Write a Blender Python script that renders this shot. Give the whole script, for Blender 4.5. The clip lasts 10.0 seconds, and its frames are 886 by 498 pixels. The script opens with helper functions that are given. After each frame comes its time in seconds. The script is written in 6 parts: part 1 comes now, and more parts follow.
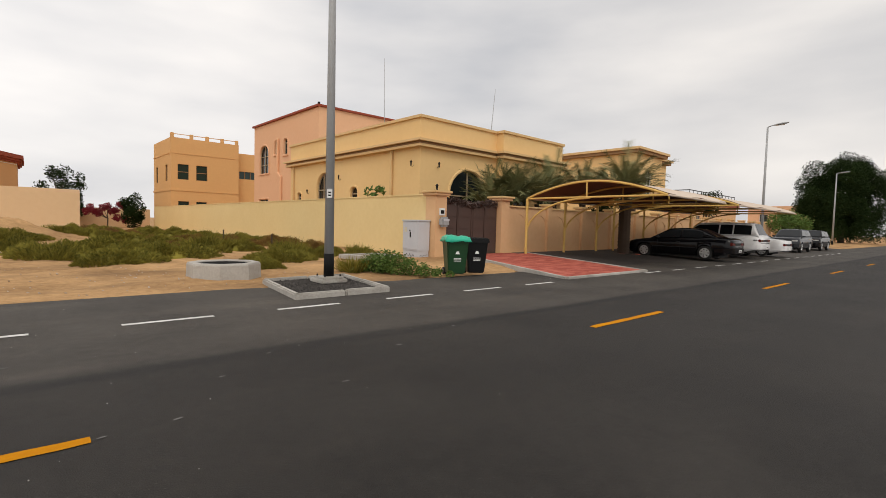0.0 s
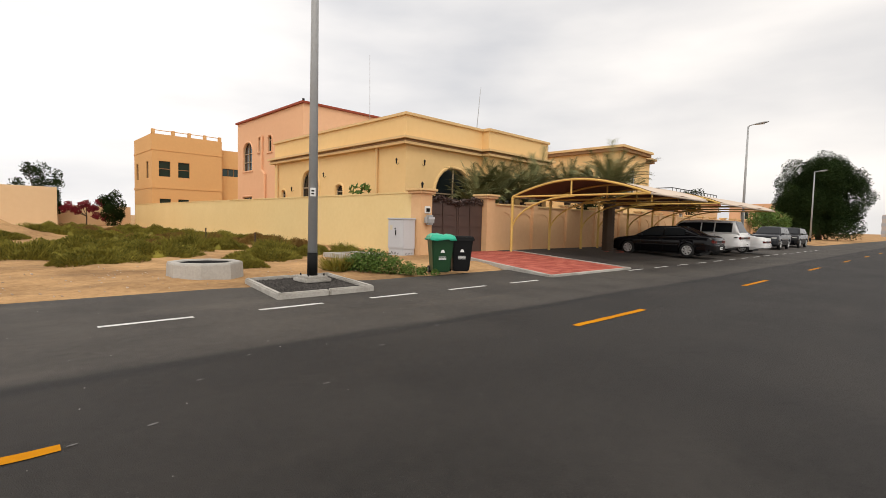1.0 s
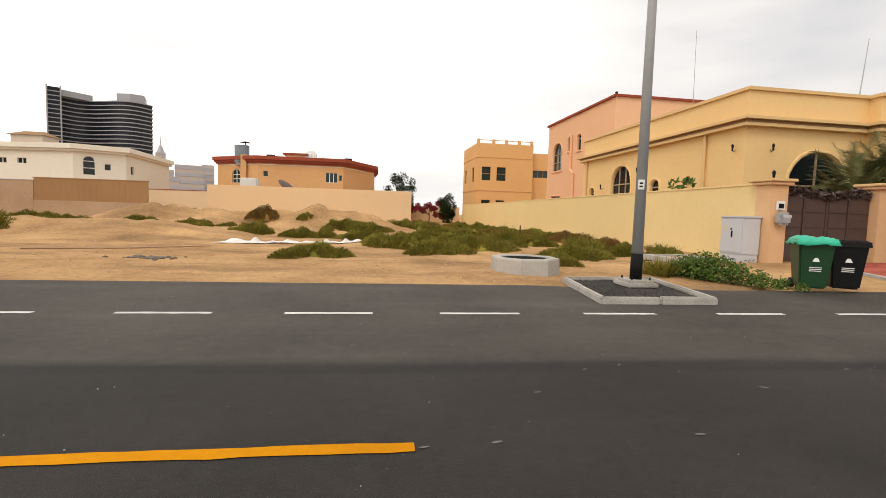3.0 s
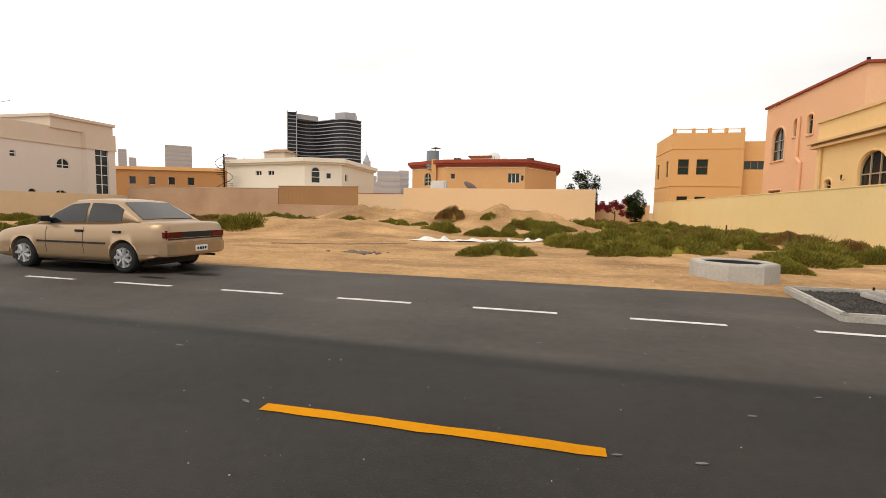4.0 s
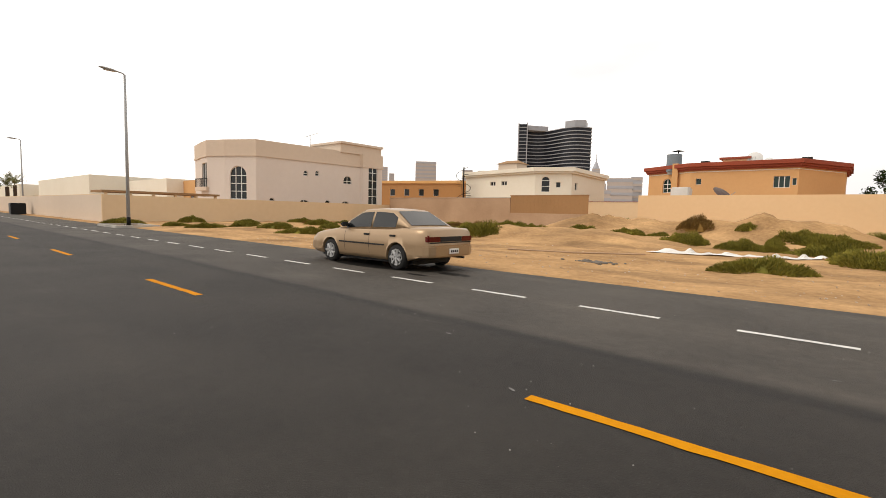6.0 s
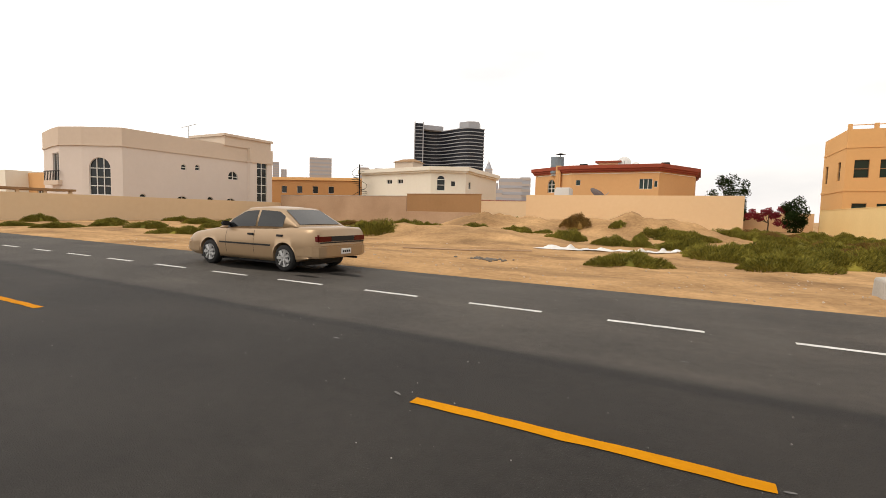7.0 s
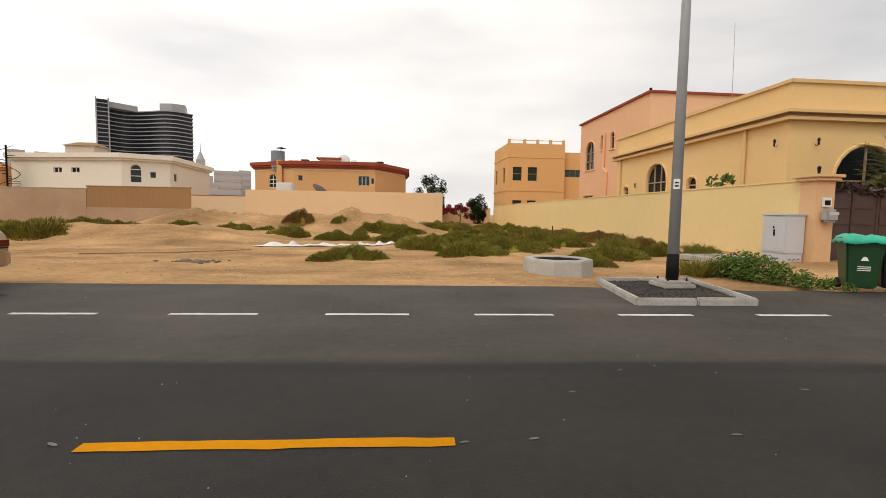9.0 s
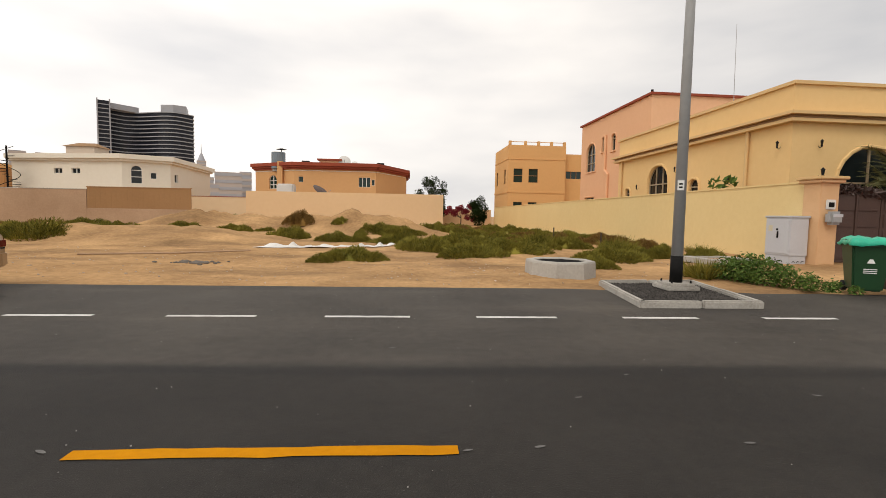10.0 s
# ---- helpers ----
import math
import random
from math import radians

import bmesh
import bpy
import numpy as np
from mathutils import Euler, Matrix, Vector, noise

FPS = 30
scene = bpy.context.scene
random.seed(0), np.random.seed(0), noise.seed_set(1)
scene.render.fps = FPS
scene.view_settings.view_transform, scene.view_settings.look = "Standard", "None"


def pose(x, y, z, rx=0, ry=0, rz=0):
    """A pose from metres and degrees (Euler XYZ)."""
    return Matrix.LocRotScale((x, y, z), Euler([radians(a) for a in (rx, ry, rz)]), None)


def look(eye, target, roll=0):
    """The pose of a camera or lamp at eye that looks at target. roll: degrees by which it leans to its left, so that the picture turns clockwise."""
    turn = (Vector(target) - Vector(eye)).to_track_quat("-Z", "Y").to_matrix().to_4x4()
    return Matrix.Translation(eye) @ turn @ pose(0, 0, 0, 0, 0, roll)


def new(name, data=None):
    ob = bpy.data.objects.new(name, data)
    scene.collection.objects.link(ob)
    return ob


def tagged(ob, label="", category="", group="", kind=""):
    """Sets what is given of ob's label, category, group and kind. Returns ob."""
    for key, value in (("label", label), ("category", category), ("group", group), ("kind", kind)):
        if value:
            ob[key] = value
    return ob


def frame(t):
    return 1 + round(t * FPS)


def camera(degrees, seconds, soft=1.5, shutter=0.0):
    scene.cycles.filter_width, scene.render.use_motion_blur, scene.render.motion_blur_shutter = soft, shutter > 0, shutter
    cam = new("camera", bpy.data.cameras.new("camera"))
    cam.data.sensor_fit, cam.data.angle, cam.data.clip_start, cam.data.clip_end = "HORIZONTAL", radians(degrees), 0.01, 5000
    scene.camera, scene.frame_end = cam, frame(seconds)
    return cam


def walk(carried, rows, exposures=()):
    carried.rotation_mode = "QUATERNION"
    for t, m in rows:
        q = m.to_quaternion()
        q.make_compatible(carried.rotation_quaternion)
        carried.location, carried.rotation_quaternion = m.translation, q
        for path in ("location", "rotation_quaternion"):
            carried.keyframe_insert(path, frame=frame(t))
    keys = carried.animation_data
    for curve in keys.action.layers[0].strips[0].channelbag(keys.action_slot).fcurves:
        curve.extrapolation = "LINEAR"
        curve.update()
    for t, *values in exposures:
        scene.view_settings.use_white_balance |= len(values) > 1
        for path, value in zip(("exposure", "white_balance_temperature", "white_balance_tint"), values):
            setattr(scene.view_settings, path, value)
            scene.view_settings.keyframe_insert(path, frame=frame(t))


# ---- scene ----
cam = camera(86.2, 10.0, soft=0.8)
# seconds, place, tilt, lean, heading
PATH = [
    (0, 0.051, -1.417, 1.379, 87.065, -1.502, -41.082),
    (0.5, -0.132, -1.947, 1.380, 86.991, -1.209, -46.059),
    (1, 0.098, -1.430, 1.405, 86.801, -1.454, -42.699),
    (1.5, 0.088, -1.148, 1.397, 86.717, -1.708, -34.330),
    (2, 0.224, -0.844, 1.412, 86.496, -1.310, -24.623),
    (2.5, 0.187, -0.656, 1.368, 86.263, -1.551, -16.181),
    (2.7, 0.152, -0.512, 1.342, 86.156, -1.723, -13.025),
    (3.8, 0.008, -0.422, 1.313, 84.960, -1.120, 9.800),
    (4, 0.021, -0.530, 1.327, 85.136, -1.148, 13.981),
    (4.5, -0.034, -0.626, 1.340, 85.028, -1.266, 23.669),
    (5, -0.032, -0.815, 1.363, 85.149, -1.249, 33.782),
    (5.2, -0.060, -0.860, 1.362, 85.300, -1.270, 36.300),
    (6.3, -0.147, -0.814, 1.319, 85.590, -1.361, 40.967),
    (6.5, -0.130, -0.799, 1.321, 85.577, -1.324, 38.974),
    (7, -0.105, -0.692, 1.344, 85.643, -1.449, 28.438),
    (7.5, -0.075, -0.583, 1.353, 85.742, -1.247, 17.131),
    (8, 0.007, -0.514, 1.350, 85.804, -1.043, 6.285),
    (8.5, 0.022, -0.566, 1.355, 85.714, -1.101, -0.970),
    (9, 0.039, -0.597, 1.358, 85.785, -0.952, -3.812),
    (9.5, 0.035, -0.561, 1.356, 85.871, -0.996, -3.762),
    (10, 0.029, -0.500, 1.347, 85.988, -1.074, -3.755),
]
EXPOSURES = [(0.0, -0.26, 6850, 12), (0.5, -0.14, 6850, 12), (1.0, 0.0, 6900, 12), (1.5, 0.05, 6950, 12), (2.7, 0.06, 7050, 12), (4.0, 0.06, 7150, 12), (7.5, 0.05, 7150, 12), (8.5, -0.05, 7050, 12), (9.0, -0.15, 7050, 12), (10.0, -0.19, 7050, 12)]
walk(cam, [(t, pose(x, y, z, rx, ry, rz)) for t, x, y, z, rx, ry, rz in PATH], EXPOSURES)

# ---- light: bright overcast sky, weak wide sun ----
SUN_EL, SUN_AZ = radians(48), radians(215)
world = bpy.data.worlds.new("sky")
scene.world = world
world.use_nodes = True
wn, wl = world.node_tree.nodes, world.node_tree.links
wn.clear()
sky = wn.new("ShaderNodeTexSky")
sky.sky_type, sky.sun_disc = "NISHITA", False
sky.sun_elevation, sky.sun_rotation, sky.dust_density = SUN_EL, SUN_AZ, 4.0
w_co = wn.new("ShaderNodeTexCoord")
w_map = wn.new("ShaderNodeMapping")
w_map.inputs["Scale"].default_value = (1.2, 1.2, 4.0)
w_noise = wn.new("ShaderNodeTexNoise")
w_noise.inputs["Scale"].default_value, w_noise.inputs["Detail"].default_value = 1.7, 6.0
w_noise.inputs["Roughness"].default_value = 0.45
w_ramp = wn.new("ShaderNodeValToRGB")
w_ramp.color_ramp.elements[0].position, w_ramp.color_ramp.elements[1].position = 0.25, 0.72
w_ramp.color_ramp.elements[0].color = (7.0, 7.35, 7.9, 1)
w_ramp.color_ramp.elements[1].color = (12.3, 12.2, 12.0, 1)
w_mix = wn.new("ShaderNodeMixRGB")
w_mix.inputs["Fac"].default_value = 0.93
w_bg = wn.new("ShaderNodeBackground")
w_bg.inputs["Strength"].default_value = 0.12
w_out = wn.new("ShaderNodeOutputWorld")
wl.new(w_co.outputs["Generated"], w_map.inputs["Vector"])
wl.new(w_map.outputs["Vector"], w_noise.inputs["Vector"])
wl.new(w_noise.outputs["Fac"], w_ramp.inputs["Fac"])
wl.new(sky.outputs["Color"], w_mix.inputs["Color1"])
wl.new(w_ramp.outputs["Color"], w_mix.inputs["Color2"])
# the haze is brighter towards the veiled sun
w_sep = wn.new("ShaderNodeSeparateXYZ")
w_grad = wn.new("ShaderNodeMapRange")
w_grad.inputs["From Min"].default_value, w_grad.inputs["From Max"].default_value = -0.6, 1.0
w_grad.inputs["To Min"].default_value, w_grad.inputs["To Max"].default_value = 1.08, 0.76
w_mul = wn.new("ShaderNodeMixRGB")
w_mul.blend_type = "MULTIPLY"
w_mul.inputs["Fac"].default_value = 1.0
wl.new(w_co.outputs["Generated"], w_sep.inputs["Vector"])
wl.new(w_sep.outputs["X"], w_grad.inputs["Value"])
wl.new(w_mix.outputs["Color"], w_mul.inputs["Color1"])
wl.new(w_grad.outputs["Result"], w_mul.inputs["Color2"])
wl.new(w_mul.outputs["Color"], w_bg.inputs["Color"])
wl.new(w_bg.outputs["Background"], w_out.inputs["Surface"])
sun_data = bpy.data.lights.new("sun", "SUN")
sun_data.energy, sun_data.angle, sun_data.color = 0.9, radians(25), (1.0, 0.95, 0.86)
sun = new("sun", sun_data)
sun.matrix_world = look((-30, -45, 60), (0, 0, 0))


# ---- materials ----
def mat(name, a, b=None, scale=3.0, rough=0.8, bump=0.0, bump_scale=None, metal=0.0, fine=None, spec=0.3, depth=0.02):
    """A node material: colours a and b mixed by noise at two scales, with fine relief. Scales are per metre."""
    m = bpy.data.materials.new(name)
    m.use_nodes = True
    n, l = m.node_tree.nodes, m.node_tree.links
    p = n["Principled BSDF"]
    p.inputs["Roughness"].default_value, p.inputs["Metallic"].default_value = rough, metal
    p.inputs["Specular IOR Level"].default_value = spec
    if b is None:
        b = tuple(c * 0.82 for c in a)
    geo = n.new("ShaderNodeNewGeometry")
    n1, n2 = n.new("ShaderNodeTexNoise"), n.new("ShaderNodeTexNoise")
    n1.inputs["Scale"].default_value, n1.inputs["Detail"].default_value = scale * 0.25, 5.0
    n2.inputs["Scale"].default_value, n2.inputs["Detail"].default_value = fine or scale * 6.0, 4.0
    add = n.new("ShaderNodeMath")
    add.operation = "MULTIPLY_ADD"
    add.inputs[1].default_value = 0.45
    sub = n.new("ShaderNodeMath")
    sub.operation = "MULTIPLY_ADD"
    sub.inputs[1].default_value, sub.inputs[2].default_value = 1.9, -0.9
    ramp = n.new("ShaderNodeMixRGB")
    ramp.inputs["Color1"].default_value, ramp.inputs["Color2"].default_value = (*a, 1), (*b, 1)
    l.new(geo.outputs["Position"], n1.inputs["Vector"])
    l.new(geo.outputs["Position"], n2.inputs["Vector"])
    l.new(n2.outputs["Fac"], add.inputs[0])
    l.new(n1.outputs["Fac"], add.inputs[2])
    l.new(add.outputs[0], sub.inputs[0])
    sub.use_clamp = True
    l.new(sub.outputs[0], ramp.inputs["Fac"])
    l.new(ramp.outputs["Color"], p.inputs["Base Color"])
    if bump:
        nb, bp = n.new("ShaderNodeTexNoise"), n.new("ShaderNodeBump")
        nb.inputs["Scale"].default_value, nb.inputs["Detail"].default_value = bump_scale or scale * 8, 6.0
        bp.inputs["Strength"].default_value, bp.inputs["Distance"].default_value = bump, depth
        l.new(geo.outputs["Position"], nb.inputs["Vector"])
        l.new(nb.outputs["Fac"], bp.inputs["Height"])
        l.new(bp.outputs["Normal"], p.inputs["Normal"])
    return m


def island_varied(name, dark, light, rough=0.7, spec=0.2):
    """Leaves, stones: each loose piece its own tone between dark and light."""
    m = bpy.data.materials.new(name)
    m.use_nodes = True
    n, l = m.node_tree.nodes, m.node_tree.links
    p = n["Principled BSDF"]
    p.inputs["Roughness"].default_value, p.inputs["Specular IOR Level"].default_value = rough, spec
    geo, info = n.new("ShaderNodeNewGeometry"), n.new("ShaderNodeObjectInfo")
    mix, noi = n.new("ShaderNodeMixRGB"), n.new("ShaderNodeTexNoise")
    noi.inputs["Scale"].default_value = 1.3
    add = n.new("ShaderNodeMath")
    add.operation = "ADD"
    mul = n.new("ShaderNodeMath")
    mul.operation = "MULTIPLY_ADD"
    mul.inputs[1].default_value, mul.inputs[2].default_value = 0.55, -0.12
    l.new(geo.outputs["Position"], noi.inputs["Vector"])
    both = n.new("ShaderNodeMath")
    both.operation = "ADD"
    both.use_clamp = False
    frac = n.new("ShaderNodeMath")
    frac.operation = "FRACT"
    l.new(geo.outputs["Random Per Island"], both.inputs[0])
    l.new(info.outputs["Random"], both.inputs[1])
    l.new(both.outputs[0], frac.inputs[0])
    l.new(frac.outputs[0], add.inputs[0])
    l.new(noi.outputs["Fac"], add.inputs[1])
    l.new(add.outputs[0], mul.inputs[0])
    mix.inputs["Color1"].default_value, mix.inputs["Color2"].default_value = (*dark, 1), (*light, 1)
    l.new(mul.outputs[0], mix.inputs["Fac"])
    l.new(mix.outputs["Color"], p.inputs["Base Color"])
    return m


def road_material():
    """Newer dark lane and older paler strip, meeting in a soft tar band; mottled, with streaks along the traffic."""
    m = mat("asphalt", (0.0128, 0.0112, 0.0099), (0.0325, 0.0285, 0.0245), 2.0, 0.75, 0.6, 110, fine=9, spec=0.3)
    n, l = m.node_tree.nodes, m.node_tree.links
    p = n["Principled BSDF"]
    base = p.inputs["Base Color"].links[0].from_socket

    def math_node(op, x, y=None, clamp=False):
        q = n.new("ShaderNodeMath")
        q.operation, q.use_clamp = op, clamp
        for i, v in enumerate((x, y)):
            if v is None:
                continue
            if isinstance(v, (int, float)):
                q.inputs[i].default_value = v
            else:
                l.new(v, q.inputs[i])
        return q.outputs[0]

    def smooth(value, lo, hi, to0, to1):
        q = n.new("ShaderNodeMapRange")
        q.interpolation_type = "SMOOTHSTEP"
        for k, v in (("From Min", lo), ("From Max", hi), ("To Min", to0), ("To Max", to1)):
            q.inputs[k].default_value = v
        l.new(value, q.inputs["Value"])
        return q.outputs["Result"]

    def noise_of(scale, stretch, detail=4.0):
        mp, q = n.new("ShaderNodeMapping"), n.new("ShaderNodeTexNoise")
        mp.inputs["Scale"].default_value = stretch
        q.inputs["Scale"].default_value, q.inputs["Detail"].default_value = scale, detail
        l.new(geo.outputs["Position"], mp.inputs["Vector"])
        l.new(mp.outputs["Vector"], q.inputs["Vector"])
        return q.outputs["Fac"]

    def tint(factor, colour, old, blend="MIX"):
        q = n.new("ShaderNodeMixRGB")
        q.blend_type = blend
        l.new(factor, q.inputs["Fac"])
        l.new(old, q.inputs["Color1"])
        q.inputs["Color2"].default_value = (*colour, 1)
        return q.outputs["Color"]

    geo, sep = n.new("ShaderNodeNewGeometry"), n.new("ShaderNodeSeparateXYZ")
    l.new(geo.outputs["Position"], sep.inputs["Vector"])
    cl = n.new("ShaderNodeClamp")
    cl.inputs["Min"].default_value, cl.inputs["Max"].default_value = -14, 14
    l.new(sep.outputs["X"], cl.inputs["Value"])
    line = math_node("ADD", math_node("MULTIPLY", cl.outputs[0], 0.02), sep.outputs["Y"])
    wob = math_node("MULTIPLY", math_node("SUBTRACT", noise_of(0.9, (0.5, 1.5, 1)), 0.5), 0.3)
    d = math_node("ADD", math_node("SUBTRACT", line, 3.53), wob)
    col = tint(smooth(d, -0.1, 0.35, 0.0, 0.9), (2.75, 2.75, 2.7), base, "MULTIPLY")
    streak = noise_of(0.55, (0.25, 2.2, 1), 5.0)
    col = tint(smooth(streak, 0.52, 0.72, 0.0, 0.5), (1.55, 1.5, 1.45), col, "MULTIPLY")
    blot = noise_of(0.8, (1, 1, 1), 3.0)
    col = tint(smooth(blot, 0.55, 0.75, 0.0, 0.55), (0.6, 0.58, 0.56), col, "MULTIPLY")
    band = math_node("ABSOLUTE", d)
    wear = smooth(noise_of(0.7, (0.6, 2.0, 1)), 0.3, 0.6, 0.45, 1.0)
    col = tint(math_node("MULTIPLY", smooth(band, 0.03, 0.2, 0.9, 0.0), wear), (0.011, 0.0105, 0.01), col)
    speck = noise_of(75, (1, 1, 1), 2.0)
    col = tint(smooth(speck, 0.63, 0.74, 0.0, 0.45), (0.14, 0.13, 0.12), col)
    l.new(col, p.inputs["Base Color"])
    return m


ASPHALT = road_material()
SAND = mat("sand", (0.6, 0.37, 0.18), (0.26, 0.15, 0.072), 1.9, 0.95, 1.0, 9, fine=7, spec=0.05, depth=0.06)
sn, sl = SAND.node_tree.nodes, SAND.node_tree.links
s_geo, s_map, s_noi, s_rng, s_mix = (sn.new(k) for k in ("ShaderNodeNewGeometry", "ShaderNodeMapping", "ShaderNodeTexNoise", "ShaderNodeMapRange", "ShaderNodeMixRGB"))
s_map.inputs["Scale"].default_value = (0.1, 0.42, 0.3)
s_noi.inputs["Scale"].default_value, s_noi.inputs["Detail"].default_value, s_noi.inputs["Roughness"].default_value = 1.6, 8.0, 0.65
s_rng.inputs["From Min"].default_value, s_rng.inputs["From Max"].default_value = 0.5, 0.66
s_mix.inputs["Color2"].default_value = (0.17, 0.105, 0.06, 1)
s_old = sn["Principled BSDF"].inputs["Base Color"].links[0].from_socket
s_half = sn.new("ShaderNodeMath")
s_half.operation = "MULTIPLY"
s_half.inputs[1].default_value = 0.55
sl.new(s_geo.outputs["Position"], s_map.inputs["Vector"])
sl.new(s_map.outputs["Vector"], s_noi.inputs["Vector"])
sl.new(s_noi.outputs["Fac"], s_rng.inputs["Value"])
sl.new(s_rng.outputs["Result"], s_half.inputs[0])
sl.new(s_half.outputs[0], s_mix.inputs["Fac"])
sl.new(s_old, s_mix.inputs["Color1"])
sl.new(s_mix.outputs["Color"], sn["Principled BSDF"].inputs["Base Color"])
SAND_DARK = mat("packed_sand", (0.27, 0.175, 0.105), (0.2, 0.14, 0.09), 3, 0.95, 0.6, 20, spec=0.05)
FRAME_TAN = mat("tan_window_frame", (0.4, 0.31, 0.2), (0.34, 0.26, 0.17), 2, 0.6)
GRAVEL_BED = mat("dark_gravel_bed", (0.06, 0.052, 0.046), (0.035, 0.03, 0.028), 8, 0.95, 0.8, 40)
WHITE_LINE = mat("road_paint_white", (0.74, 0.73, 0.7), (0.5, 0.49, 0.47), 5, 0.6, 0.2, 80)
YELLOW_LINE = mat("road_paint_yellow", (0.64, 0.262, 0.003), (0.46, 0.175, 0.003), 3, 0.8, 0.2, 80, spec=0.08)
KERB = mat("kerb_concrete", (0.55, 0.525, 0.48), (0.25, 0.23, 0.2), 5, 0.85, 0.5, 40)
CONCRETE = mat("raw_concrete", (0.5, 0.475, 0.43), (0.33, 0.31, 0.28), 4, 0.9, 0.5, 30)
HOLE_SHADE = mat("painted_hole_shade", (0.02, 0.02, 0.02), (0.03, 0.03, 0.03), rough=1.0, spec=0.0)
GREY_STEEL = mat("painted_grey_steel", (0.38, 0.39, 0.395), (0.31, 0.32, 0.325), 2, 0.45, 0.1, spec=0.4)
BLACK_PAINT = mat("black_paint", (0.006, 0.006, 0.006), (0.01, 0.01, 0.01), 3, 0.7, spec=0.15)
YELLOW_WALL = mat("yellow_painted_render", (0.82, 0.635, 0.325), (0.75, 0.565, 0.275), 0.9, 0.9, 0.25, 25, spec=0.1)
HOUSE_YELLOW = mat("house_yellow_render", (0.82, 0.575, 0.28), (0.76, 0.52, 0.245), 0.7, 0.9, 0.2, 20, spec=0.1)
TRIM_OCHRE = mat("ochre_trim", (0.72, 0.5, 0.25), (0.66, 0.45, 0.22), 1, 0.85, 0.15)
TRIM_BROWN = mat("brown_trim", (0.34, 0.2, 0.1), (0.28, 0.165, 0.08), 1, 0.85, 0.15)
PINK = mat("salmon_render", (0.80, 0.48, 0.29), (0.74, 0.43, 0.255), 0.7, 0.9, 0.2, 20, spec=0.1)
RED_TRIM = mat("red_brown_trim", (0.33, 0.07, 0.035), (0.26, 0.055, 0.03), 1, 0.8, 0.1)
TAN = mat("tan_orange_render", (0.72, 0.42, 0.18), (0.66, 0.375, 0.16), 0.7, 0.9, 0.2, 20, spec=0.1)
ORANGE = mat("orange_render", (0.68, 0.40, 0.19), (0.62, 0.355, 0.165), 0.7, 0.9, 0.2, 20, spec=0.1)
PEACH_WALL = mat("peach_wall_render", (0.78, 0.56, 0.34), (0.72, 0.5, 0.295), 0.5, 0.9, 0.2, 20, spec=0.1)
BROWN_HOUSE = mat("brown_house_render", (0.46, 0.24, 0.1), (0.4, 0.205, 0.09), 0.7, 0.9, 0.2, spec=0.1)
CREAM = mat("cream_render", (0.80, 0.76, 0.66), (0.74, 0.69, 0.585), 0.6, 0.9, 0.2, 20, spec=0.1)
GREIGE = mat("pale_grey_render", (0.70, 0.62, 0.56), (0.65, 0.57, 0.51), 0.5, 0.9, 0.2, 20, spec=0.1)
GREIGE_TRIM = mat("warm_grey_trim", (0.66, 0.545, 0.44), (0.6, 0.49, 0.395), 0.5, 0.9, 0.2, 20, spec=0.1)
BEIGE_WALL = mat("beige_wall_render", (0.72, 0.55, 0.36), (0.66, 0.49, 0.315), 0.4, 0.9, 0.25, 15, spec=0.1)
BROWN_WALL = mat("dusty_brown_wall", (0.5, 0.345, 0.23), (0.36, 0.235, 0.15), 1.4, 0.95, 0.3, 15, spec=0.1)
CLADDING = mat("brown_cladding", (0.36, 0.2, 0.09), (0.3, 0.165, 0.072), 1, 0.7, 0.2)
FENCE = mat("peach_fence_render", (0.72, 0.46, 0.26), (0.64, 0.39, 0.21), 0.9, 0.9, 0.25, 20, spec=0.1)
WHITE_PAINT = mat("white_paint", (0.78, 0.78, 0.76), (0.7, 0.7, 0.68), 2, 0.5)
CABINET = mat("pale_grey_cabinet", (0.56, 0.57, 0.6), (0.5, 0.51, 0.54), 3, 0.55, 0.05)
GATE_BROWN = mat("dark_bronze_gate", (0.085, 0.05, 0.04), (0.06, 0.036, 0.03), 4, 0.5, 0.3, 30, spec=0.5)
PAVER = island_varied("red_paver", (0.27, 0.05, 0.035), (0.58, 0.17, 0.12), 0.85)
JOINT = mat("pale_joint", (0.5, 0.36, 0.29), (0.4, 0.27, 0.21), 4, 0.9, 0.3)
STEEL_YELLOW = mat("yellow_painted_steel", (0.72, 0.47, 0.14), (0.62, 0.4, 0.11), 2, 0.45)
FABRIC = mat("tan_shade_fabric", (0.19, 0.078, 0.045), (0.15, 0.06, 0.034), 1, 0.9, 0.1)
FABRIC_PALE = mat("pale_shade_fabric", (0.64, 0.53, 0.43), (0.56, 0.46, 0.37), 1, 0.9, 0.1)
BARK = mat("dark_bark", (0.06, 0.04, 0.028), (0.1, 0.07, 0.05), 4, 0.95, 0.9, 20)
PALM_LEAF = island_varied("palm_leaf", (0.065, 0.078, 0.028), (0.26, 0.255, 0.115))
TREE_LEAF = island_varied("dark_tree_leaf", (0.008, 0.02, 0.006), (0.035, 0.056, 0.016), 0.85, 0.06)
BUSH_LEAF = island_varied("fresh_leaf", (0.03, 0.075, 0.012), (0.16, 0.24, 0.05))
SHRUB = island_varied("salt_shrub", (0.04, 0.046, 0.007), (0.37, 0.31, 0.05), 0.85)
SHRUB_DRY = island_varied("drying_shrub", (0.09, 0.052, 0.016), (0.34, 0.2, 0.055), 0.85)
